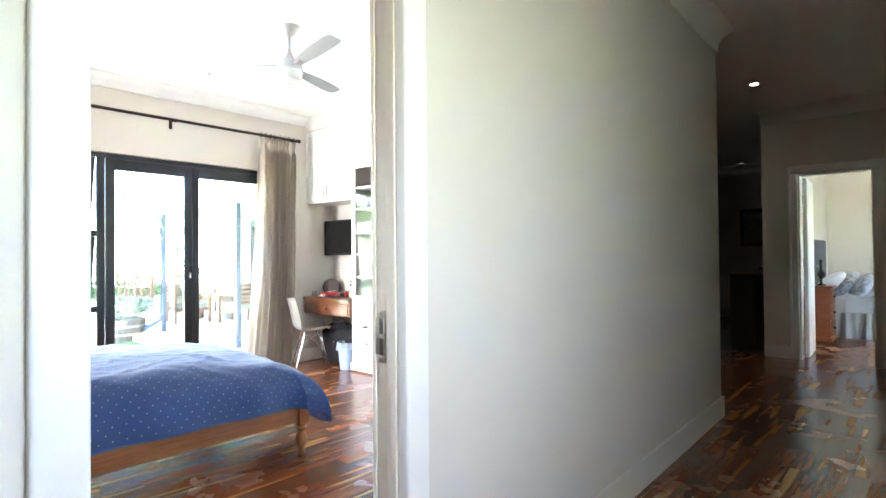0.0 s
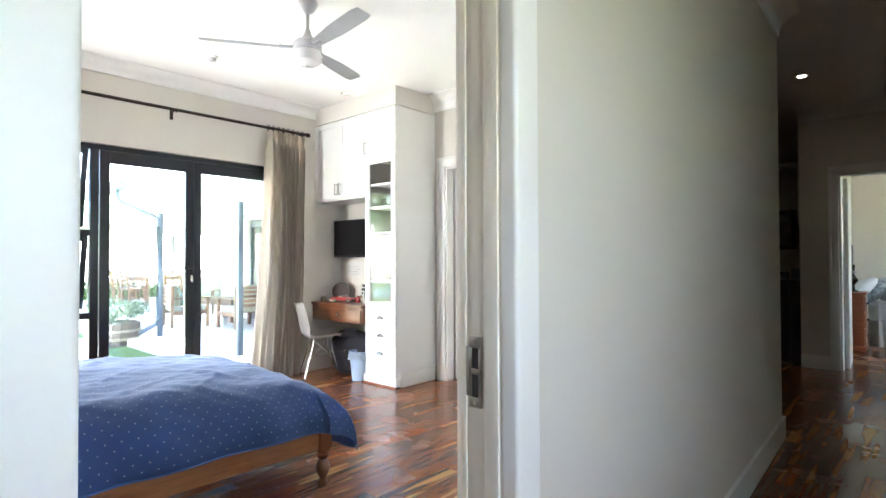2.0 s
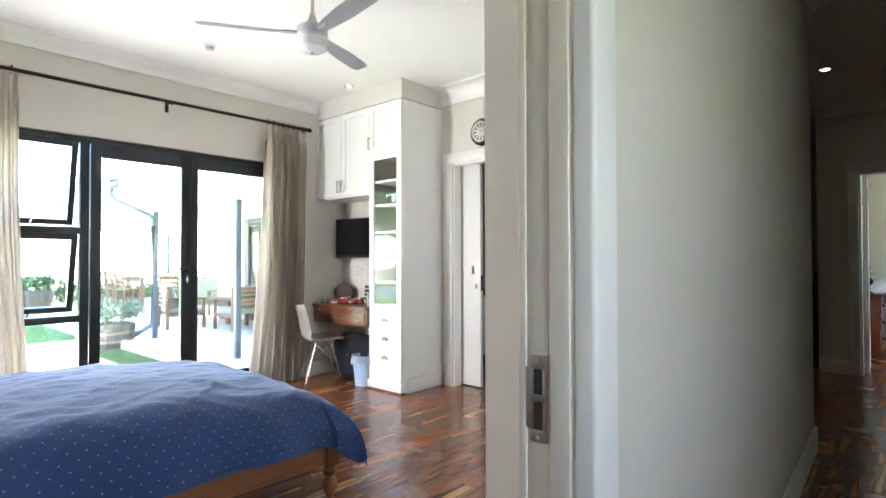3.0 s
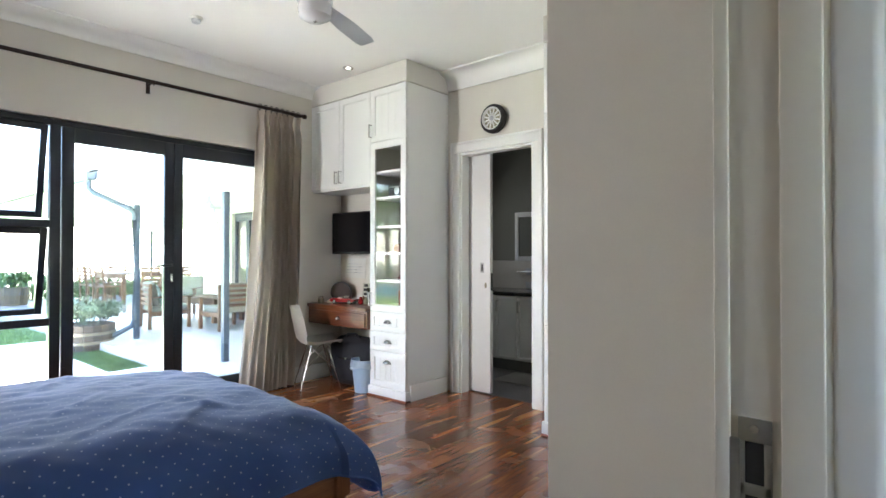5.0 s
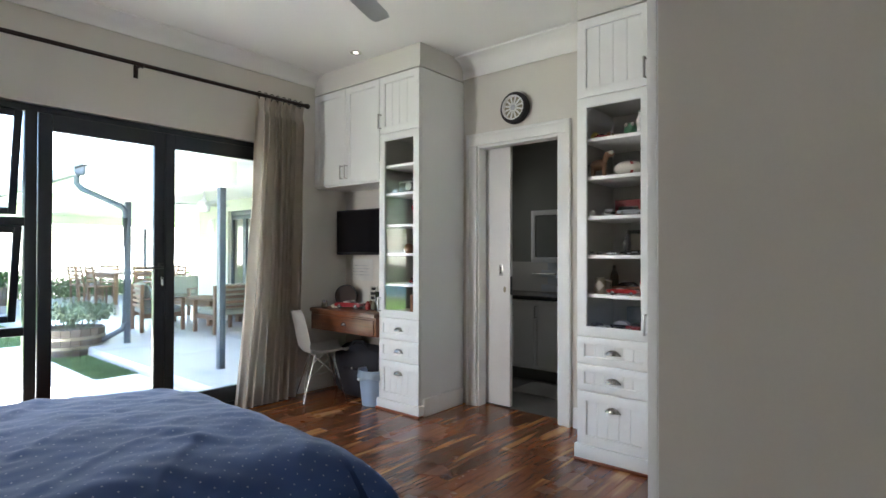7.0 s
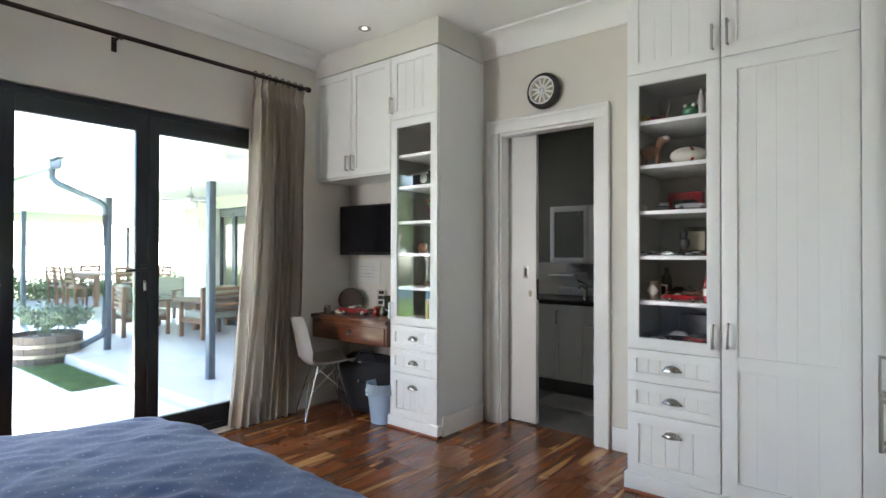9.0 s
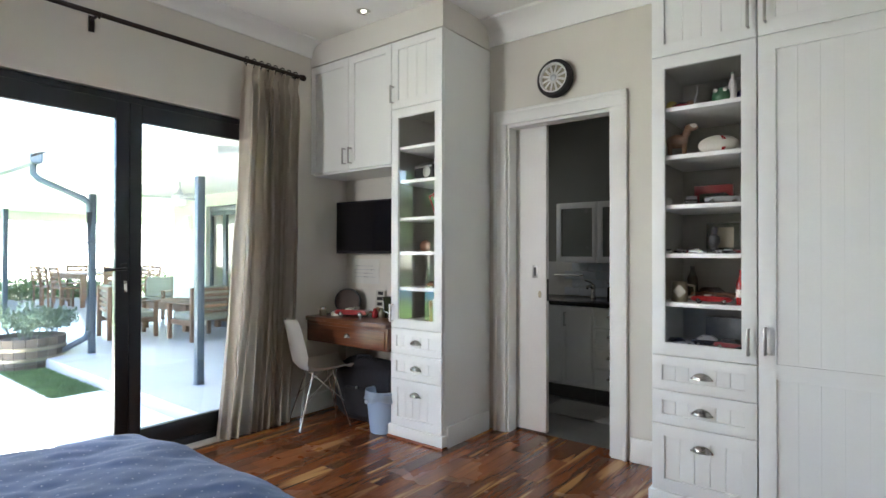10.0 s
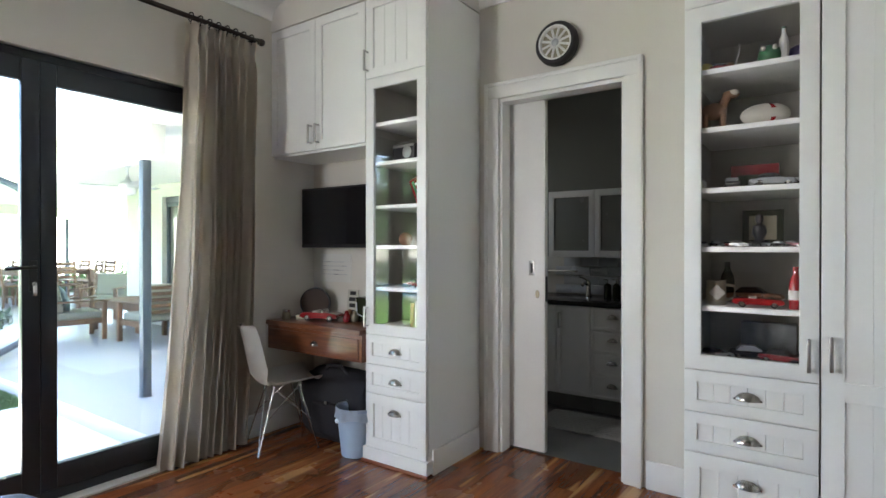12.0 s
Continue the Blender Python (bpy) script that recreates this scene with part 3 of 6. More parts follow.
plain_window("window_hall", "x", 3.05, 0.15, 1.15, 1.1, 2.0, "dark-framed hall window")
plain_window("window_far", "x", 4.06, 7.3, 9.1, 1.2, 2.1, "dark-framed far bedroom window")
plain_window("window_south", "y", -0.29, -3.12, -2.62, 0.75, 2.15, "narrow dark-framed bedroom window behind the bed")
plain_window("window_bath", "x", -2.80, 4.6, 5.2, 1.4, 2.1, "small dark-framed bathroom window")

# ---- joinery ----


def bar_pull(parent, x, z0, z1, y=0.0):
    bm = add_tube(bmesh.new(), [(x, y, z0 + 0.006), (x, y - 0.03, z0 + 0.006)], 0.005, 8)
    add_tube(bm, [(x, y, z1 - 0.006), (x, y - 0.03, z1 - 0.006)], 0.005, 8)
    add_box(bm, x - 0.006, x + 0.006, y - 0.036, y - 0.027, z0, z1, 0.002)
    part("handle", bm, STEEL, parent, "satin steel bar handle")


def cup_pull(parent, x, z, y=0.0, w=0.044):
    def shell(k):
        def fn(u, v):
            a, b = math.pi * u, math.pi / 2 * v
            return Vector((x - w * k * math.cos(a) * (1 if v < 1 else 0.999), y - 0.026 * k * math.sin(a) * math.cos(b) - 0.001, z - 0.012 + 0.030 * k * math.sin(a) * math.sin(b)))
        return fn
    bm = add_grid(bmesh.new(), 14, 6, shell(1.0))
    bmesh.ops.solidify(bm, geom=bm.faces[:], thickness=0.002)
    for s in (-1, 1):
        add_box(bm, x + s * w - 0.005, x + s * w + 0.005, y - 0.003, y, z - 0.014, z - 0.005, 0.001)
    part("cup_handle", bm, CHROME, parent, "chrome cup handle")


def lattice(xs, zs, y0=-0.02, y1=0.0, bev=0.0018):
    """One connected frame in the xz plane, open in every second cell of the middle column."""
    bm = bmesh.new()
    v = [[bm.verts.new((x, y0, z)) for z in zs] for x in xs]
    fs = []
    for i in range(len(xs) - 1):
        for j in range(len(zs) - 1):
            if i % 2 and j % 2:
                continue
            fs.append(bm.faces.new((v[i][j], v[i + 1][j], v[i + 1][j + 1], v[i][j + 1])))
    back = bmesh.ops.extrude_face_region(bm, geom=fs)
    bmesh.ops.translate(bm, verts=[g for g in back["geom"] if isinstance(g, bmesh.types.BMVert)], vec=(0, y1 - y0, 0))
    bmesh.ops.recalc_face_normals(bm, faces=bm.faces[:])
    es = [e for e in bm.edges if len(e.link_faces) == 2 and e.calc_face_angle() > 1 and min(w.co.y for w in e.verts) < y0 + 1e-5 and max(w.co.y for w in e.verts) < y0 + 1e-5]
    bmesh.ops.bevel(bm, geom=es, offset=bev, segments=2, affect="EDGES", profile=0.5, clamp_overlap=True)
    return bm


def shaker(parent, x0, x1, z0, z1, mids=(), fr=0.055, fill="boards", name="door", board=0.075, groove=0.0022):
    """A framed front on the plane y=0, standing 20 mm proud towards -y, its panels grooved, plain or glazed."""
    g = 0.0015
    x0, x1, z0, z1 = x0 + g, x1 - g, z0 + g, z1 - g
    cuts = [z0] + list(mids) + [z1]
    spans = []
    for i, z in enumerate(cuts):
        lo = z if i == 0 else (z - fr if i == len(cuts) - 1 else z - fr / 2)
        hi = z + fr if i == 0 else (z if i == len(cuts) - 1 else z + fr / 2)
        spans.append((lo, hi))
    bm = lattice((x0, x0 + fr, x1 - fr, x1), [v for pair in spans for v in pair])
    door = part(name, bm, CABINET, parent)
    for (a, b), (c, d) in zip(spans, spans[1:]):
        if fill == "glass":
            part("pane", box(x0 + fr, x1 - fr, -0.011, -0.007, b, c), PANE, door, "clear glass pane").visible_shadow = False
        elif fill == "boards":
            n = max(1, round((x1 - x0 - 2 * fr) / board))
            w = (x1 - x0 - 2 * fr) / n
            for k in range(n):
                part("board", box(x0 + fr + k * w + 0.0002, x0 + fr + (k + 1) * w - 0.0002, -0.011, -0.002, b, c, groove, 1), CABINET, door)
            part("backing", box(x0 + fr, x1 - fr, -0.005, -0.001, b, c), CABINET, door)
        else:
            part("panel", box(x0 + fr, x1 - fr, -0.011, -0.002, b, c, 0.001, 1), CABINET, door)
    return door


def open_carcass(parent, w, d, z0, z1, shelves, t=0.018):
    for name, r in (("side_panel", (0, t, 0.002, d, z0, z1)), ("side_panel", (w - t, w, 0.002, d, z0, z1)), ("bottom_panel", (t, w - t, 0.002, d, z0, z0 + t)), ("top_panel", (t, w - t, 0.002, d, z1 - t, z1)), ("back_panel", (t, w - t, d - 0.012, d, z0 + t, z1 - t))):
        part(name, box(*r), INSIDE_SHADE if name != "side_panel" else CABINET, parent)
    # Thin sheets added over the white sides to carry the inner shade colour.
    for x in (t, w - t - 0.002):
        part("lining", box(x, x + 0.002, 0.012, d - 0.012, z0 + t, z1 - t), INSIDE_SHADE, parent, "thin added inner sheet with the cabinet's shade put into its grey")
    for z in shelves:
        part("shelf", box(t + 0.003, w - t - 0.003, 0.012, d - 0.012, z - 0.02, z, 0.001), CABINET, parent)


SHELF_L = (1.884, 1.666, 1.423, 1.201, 0.969)
SHELF_R = (1.876, 1.652, 1.419, 1.192, 0.964)


def display_cabinet(x0, x1, y, label, shelves, z, hand):
    """z: plinth top, drawer lines, glazed door's bottom and top, cabinet top."""
    root = thing("display_cabinet", pose(x0, y, 0), label, "cabinet")
    w, d = x1 - x0, NY - y - 0.002
    open_carcass(root, w, d, z[3], z[4], shelves)
    cheek = (w, w + 0.003) if hand < 0 else (-0.003, 0)
    part("side_cheek", box(*cheek, -0.001, d, z[0], z[5]), CABINET, root)
    part("base_body", box(0, w, 0.002, d, z[0], z[3] - 0.001), CABINET, root)
    part("top_body", box(0, w, 0.002, d, z[4] + 0.001, z[5]), CABINET, root)
    part("plinth", box(-0.012, w + (0.014 if hand < 0 else 0), -0.034, d * 0.9, 0.012, z[0], 0.003), CABINET, root)
    part("floor_bead", box(-0.012, w + (0.022 if hand < 0 else 0), -0.046, -0.034, 0, 0.016, 0.004), CHERRY, root, "varnished quadrant bead at the floor")
    for a, b in ((z[0], z[1]), (z[1], z[2]), (z[2], z[3])):
        dr = shaker(root, 0, w, a, b, fr=0.045 if b - a < 0.2 else 0.055, name="drawer", board=0.062)
        cup_pull(dr, w / 2, (a + b) / 2 if b - a < 0.2 else b - 0.085, -0.02 if b - a > 0.2 else -0.015, 0.042 if w > 0.42 else 0.036)
    gl = shaker(root, 0, w, z[3], z[4], fr=0.058, fill="glass", name="glazed_door")
    hx = 0.018 if hand < 0 else w - 0.03
    bar_pull(gl, hx, z[3] + 0.04, z[3] + 0.155, -0.02)
    tp = shaker(root, 0, w, z[4], z[5], name="top_door")
    bar_pull(tp, hx, z[4] + 0.04, z[4] + 0.155, -0.02)
    return root


display_cabinet(-2.372, -1.950, 3.58, "tall white cabinet with glazed door beside the desk", SHELF_L, (0.08, 0.380, 0.542, 0.707, 2.128, 2.572), -1)
display_cabinet(-0.717, -0.282, 3.61, "tall white cabinet with glazed door beside the wardrobe", SHELF_R, (0.09, 0.400, 0.557, 0.719, 2.112, 2.572), 1)


def overhead():
    root = thing("wall_cupboard", pose(WX + 0.004, 3.58, 1.765), "white two-door wall cupboard above the desk", "cupboard")
    w, h = -2.374 - WX - 0.004, 2.572 - 1.765
    part("body", box(0, w, 0.002, 0.338, 0, h), CABINET, root)
    d1 = shaker(root, 0.0, w / 2 + 0.0, 0.012, h, fill="panel")
    d2 = shaker(root, w / 2, w, 0.012, h, fill="panel")
    bar_pull(d1, w / 2 - 0.03, 0.05, 0.165, -0.02)
    bar_pull(d2, w / 2 + 0.03, 0.05, 0.165, -0.02)


overhead()


def wardrobe(m, w, d, label, hand=-1, corner=0.0):
    root = thing("wardrobe", m, label, "wardrobe", "built-in wardrobes")
    part("body", box(0, w, 0.002, d, 0.09, 2.572), CABINET, root)
    part("plinth", box(-0.002, w, -0.034, 0.05, 0.012, 0.09, 0.003), CABINET, root)
    part("floor_bead", box(-0.002, w, -0.046, -0.034, 0, 0.016, 0.004), CHERRY, root, "varnished quadrant bead at the floor")
    dr = shaker(root, 0, w - corner, 0.09, 2.112, mids=(0.70,), fr=0.065, board=0.07, groove=0.0003)
    tp = shaker(root, 0, w - corner, 2.112, 2.572, fr=0.065, board=0.07, groove=0.0003)
    if corner:
        part("filler", box(w - corner + 0.002, w, -0.02, 0.002, 0.09, 2.572, 0.001), CABINET, root)
    hx = 0.03 if hand < 0 else w - 0.03
    bar_pull(dr, hx, 0.768, 0.886, -0.02)
    bar_pull(tp, hx, 2.16, 2.278, -0.02)
    return root


wardrobe(pose(-0.279, 3.61, 0), 0.597, 0.478, "tall white built-in wardrobe with grooved panels", -1, 0.083)
for k in range(3):
    wardrobe(pose(0.340, 3.555 - k * 0.585, 0, 0, 0, -90), 0.583, 0.545, "tall white built-in wardrobe along the side wall", 1 if k < 2 else -1)


def sliding_door():
    root = thing("sliding_door", pose(-1.94, 4.192, 0.012), "white pocket door slid mostly into the wall", "door")
    part("leaf", box(0.132, 0.365, 0, 0.04, 0, 2.035, 0.002), TRIM, root)
    fp = boxes((0.266, 0.304, -0.003, 0, 1.015, 1.100), bev=0.001)
    pl = part("flush_pull", fp, STEEL, root, "satin steel flush pull")
    part("recess", box(0.277, 0.293, -0.004, -0.0005, 1.03, 1.085), RUBBER, pl)
    bm = add_rod(bmesh.new(), (0.332, 0.0, 0.965), (0.332, -0.004, 0.965), 0.017, seg=20)
    bm.transform(Matrix.Translation((0.320, 0, 0.908)) @ Matrix.Diagonal((0.7, 1, 1.4, 1)) @ Matrix.Translation((-0.332, 0, -0.965)))
    part("escutcheon", bm, PEWTER, root, "oval steel lock escutcheon")
    part("edge_latch", box(0.3655, 0.368, 0.008, 0.032, 0.865, 1.01), BLACK, root, "dark edge latch")


sliding_door()

# ---- bed ----


def bed():
    root = thing("bed", pose(0, 0, 0), "pine double bed with turned legs", "bed")
    x0, x1, y0, y1 = -2.03, -0.67, -0.09, 1.915
    part("side_rail", box(x1 - 0.045, x1 - 0.015, y0, y1 - 0.06, 0.195, 0.345, 0.006), PINE, root)
    part("side_rail", box(x0 + 0.015, x0 + 0.045, y0, y1 - 0.06, 0.195, 0.345, 0.006), PINE, root)
    part("foot_rail", box(x0 + 0.06, x1 - 0.06, y1 - 0.04, y1 - 0.01, 0.195, 0.345, 0.006), PINE, root)
    prof = [(0.016, 0.0), (0.024, 0.006), (0.026, 0.02), (0.018, 0.035), (0.020, 0.05), (0.034, 0.075), (0.038, 0.10), (0.030, 0.125), (0.019, 0.14), (0.030, 0.152), (0.034, 0.165), (0.024, 0.176), (0.033, 0.188), (0.033, 0.192)]
    for x in (x0 + 0.03, x1 - 0.03):
        for y in (y1 - 0.03, y0 + 0.03):
            bm = add_lathe(bmesh.new(), prof, (x, y, 0), 18)
            add_box(bm, x - 0.034, x + 0.034, y - 0.034, y + 0.034, 0.19, 0.33 if y > 1 else 0.95, 0.005)
            part("leg", bm, PINE_UP, root, "turned pine leg")
    part("headboard", box(x0 + 0.06, x1 - 0.06, y0 + 0.01, y0 + 0.05, 0.35, 0.95, 0.01), PINE, root)
    part("mattress", box(x0 + 0.09, x1 - 0.17, y0 + 0.06, y1 - 0.12, 0.26, 0.42, 0.05, 4), MATTRESS, root, "white mattress")


bed()


def duvet():
    """A plump cover: flat crown, rounded shoulders, skirts that hang over three sides, soft folds."""
    cx, hw, y0, yf = -1.458, 0.735, 0.035, 2.06
    n = Vector((0, 0, 0))
    def fn(u, v):
        s = (u - 0.5) * 1.88
        r = v * 2.34
        ax, ay = abs(s) - 0.545, r - (yf - y0 - 0.28)
        drop, out_x, out_y = 0.0, 0.0, 0.0
        R = 0.24
        def roll(a):
            if a <= 0:
                return 0.0, 0.0
            q = a / R
            if q < math.pi / 2:
                return R * math.sin(q), R * (1 - math.cos(q))
            return R, R + (a - R * math.pi / 2)
        ox, dx = roll(ax)
        oy, dy = roll(ay)
        x = cx + math.copysign(min(abs(s), 0.545) + ox, s)
        y = y0 + min(r, yf - y0 - 0.28) + oy
        d = max(dx, dy) + 0.5 * min(dx, dy)
        crown = 0.055 * (1 - (s / 1.01) ** 2) * (0.55 + 0.45 * math.sin(min(1.0, (r + 0.2) / 2.1) * math.pi))
        p = Vector((s * 2.2, r * 1.7, 3.1))
        fold = 0.016 * noise.noise(p * 1.2) + 0.011 * noise.noise(Vector((s * 4.2 + r * 3.1, r * 1.3 - s * 0.9, 6.3))) + 0.007 * noise.noise(Vector((s * 9 + r * 4, r * 2.2 - s, 1.7))) + 0.003 * noise.noise(Vector((s * 26 + r * 9, r * 12 - s * 4, 4.4))) + 0.006 * noise.noise(Vector((s * 16 - r * 5, r * 7, 9.2)))
        for qx, qy, seed, depth in ((3.2, 1.1, 2.3, 0.006), (5.5, 1.6, 7.9, 0.0035)):
            c = noise.noise(Vector((s * qx + r * qx * 0.75, r * qy - s * qy * 0.7, seed)))
            fold += depth * max(0.0, 1 - abs(c) * 7) * max(0.0, min(1.0, 0.5 + 1.6 * noise.noise(Vector((s * 2.1, r * 2.1, seed + 4)))))
        far = max(0.0, 1 - math.hypot(abs(s) - 0.72, r - 1.92) / 0.55)
        fold += 0.007 * far * math.sin(13 * math.atan2(r - 2.15, 0.95 - abs(s)) + 1.5 * noise.noise(p))
        hang = min(1.0, d / 0.2)
        wave = 0.011 * hang * (1 + math.sin(r * 13 + 2 * noise.noise(Vector((r * 2, 0, 0))))) if dx > dy else 0.018 * hang * math.sin(s * 12 + 1.3)
        if ax > 0 and ay > 0:
            wave += 0.02 * hang * min(ax, ay) / 0.2
        x += math.copysign(wave if dx > dy else 0.0, s) + (math.copysign(0.03, s) * hang if ay > 0.1 and ax > 0.1 else 0)
        y += wave if dy >= dx and ay > 0 else 0.0
        z = 0.552 + crown + fold * (1 - 0.6 * hang) - d
        k = max(0.0, min(1.0, (r - 1.0) / 0.9))
        z = max(z - 0.045 * k * k * (3 - 2 * k) * (1 - hang), 0.17)
        return Vector((x, y, z)), (s + 2, r)
    bm = add_grid(bmesh.new(), 170, 190, fn, True)
    bmesh.ops.solidify(bm, geom=bm.faces[:], thickness=0.012)
    quilt = thing("duvet", pose(0, 0, 0), "navy duvet with small white dots draped over the bed", "duvet")
    part("cover", bm, DUVET, quilt)
    for edge in ([(k / 90, 1.0) for k in range(91)], [(0.0, k / 90) for k in range(91)], [(1.0, k / 90) for k in range(91)]):
        part("hem", add_tube(bmesh.new(), [fn(*e)[0] for e in edge], 0.0035, 6), NAVY, quilt)
    root = thing("pillow", pose(-1.68, 0.19, 0.60, 0, 0, 4), "navy dotted pillow at the head of the bed", "pillow", "pillows on the bed")
    bm = add_ball(bmesh.new(), (0, 0, 0), 0.32, 1.05, 0.7, 0.26, 28, 16)
    part("pillowcase", bm, DUVET, root)
    copy_thing(root, pose(-0.99, 0.19, 0.60, 0, 0, -3))


duvet()

# ---- curtains ----


def curtain(y0, y1, yb0, yb1, label, seed):
    """Pinch pleats under the rod, deep folds that open towards the hem."""
    root = thing("curtain", pose(-3.09, (y0 + y1) / 2, 0), label, "curtain", "curtains on the rod")
    folds = 10
    yc = (y0 + y1) / 2
    def fn(u, v):
        k = 1 - v
        z = 0.012 + 2.408 * v
        a, b = y0 + (yb0 - y0) * k ** 2.0, y1 + (yb1 - y1) * k ** 2.0
        w = u + 0.036 * math.sin(u * 9 + seed + 0.4 * z) + 0.02 * math.sin(u * 23 + 2 * seed) + 0.018 * noise.noise(Vector((u * 5, z * 0.9, seed)))
        ph = w * folds * 2 * math.pi
        amp = (0.025 + 0.022 * min(1, k * 2.2)) * (0.65 + 0.5 * noise.noise(Vector((u * 8, z * 0.5, seed + 3))) + 0.35)
        pin = 1.0 if v < 0.93 else 1 - 0.75 * math.sin((v - 0.93) / 0.07 * math.pi) ** 2
        x = amp * pin * (math.sin(ph) + 0.32 * math.sin(2 * ph + 1.2 + 1.5 * z) + 0.22 * math.sin(3 * ph + 0.7 * seed)) + 0.018 * noise.noise(Vector((u * 7, z * 1.6, seed)))
        x -= 0.03 * k
        y = a + (b - a) * u + 0.008 * math.sin(2 * ph) - yc
        return Vector((x, y, z))
    bm = add_grid(bmesh.new(), 330, 64, fn)
    bmesh.ops.solidify(bm, geom=bm.faces[:], thickness=0.004)
    part("cloth", bm, LINEN, root)
    for k in range(8):
        y = y0 + (y1 - y0) * (k + 0.5) / 8 - yc
        ring = bmesh.new()
        add_tube(ring, [(0.004 * math.sin(k), y + 0.0, 2.442)] and [(0.024 * math.cos(a), y + 0.003 * math.sin(2 * a), 2.442 + 0.024 * math.sin(a)) for a in (2 * math.pi * i / 14 for i in range(15))], 0.0035, 6)
        add_tube(ring, [(0, y, 2.418), (0, y, 2.405)], 0.0025, 6)
        part("ring", ring, IRON, root, "dark metal curtain ring")


curtain(2.925, 3.36, 2.785, 3.33, "beige linen pinch-pleat curtain drawn open", 1.0)
curtain(0.52, 1.10, 0.50, 1.20, "beige linen pinch-pleat curtain at the window's far end", 4.2)


def curtain_rod():
    root = thing("curtain_rod", pose(-3.09, 0, 2.442), "dark bronze curtain rod with ball ends", "curtain rod")
    part("pole", add_rod(bmesh.new(), (0, 0.42, 0), (0, 3.385, 0), 0.0135, seg=16), IRON, root)
    for y, s in ((0.42, -1), (3.385, 1)):
        bm = add_ball(bmesh.new(), (0, y + s * 0.02, 0), 0.022)
        add_rod(bm, (0, y - s * 0.01, 0), (0, y + s * 0.004, 0), 0.018)
        part("finial", bm, IRON, root)
    for y in (0.48, 2.095, 3.36):
        bm = add_rod(bmesh.new(), (WX + 3.092, y, 0), (0.004, y, 0), 0.008)
        add_box(bm, WX + 3.09, WX + 3.098, y - 0.014, y + 0.014, -0.065, 0.02, 0.002)
        add_tube(bm, [(-0.02, y, 0), (0, y, -0.02), (0.02, y, 0)], 0.006, 6)
        part("bracket", bm, IRON, root)


curtain_rod()

# ---- desk corner ----


def desk():
    root = thing("desk", pose(WX + 0.004, 3.525, 0), "wall-to-wall dark rosewood desk with one drawer", "desk")
    w = -2.374 - WX - 0.006
    part("top", box(0, w, -0.012, 0.392, 0.697, 0.727, 0.004), DESKWOOD, root)
    part("apron", box(0, w, 0.006, 0.022, 0.545, 0.697, 0.002), DESKWOOD, root)
    part("drawer", box(0.02, w - 0.02, -0.006, 0.006, 0.558, 0.675, 0.003), DESKWOOD, root)
    part("side_panel", box(0, 0.02, 0.022, 0.39, 0.545, 0.697), DESKWOOD, root)
    part("side_panel", box(w - 0.02, w, 0.022, 0.39, 0.545, 0.697), DESKWOOD, root)
    cup_pull(root, w * 0.55, 0.62, -0.006, 0.026)


desk()


def television():
    root = thing("television", pose(-2.845, 3.80, 1.187, 0, 0, 2), "small black flat television on a wall bracket, switched off", "television")
    part("case", box(-0.33, 0.33, 0, 0.035, 0, 0.398, 0.006), BLACK, root)
    part("screen", box(-0.315, 0.315, -0.002, 0.002, 0.022, 0.385), SCREEN, root)
    part("bracket", boxes((-0.04, 0.04, 0.035, 0.125, 0.16, 0.26), bev=0.004), BLACK, root)


television()


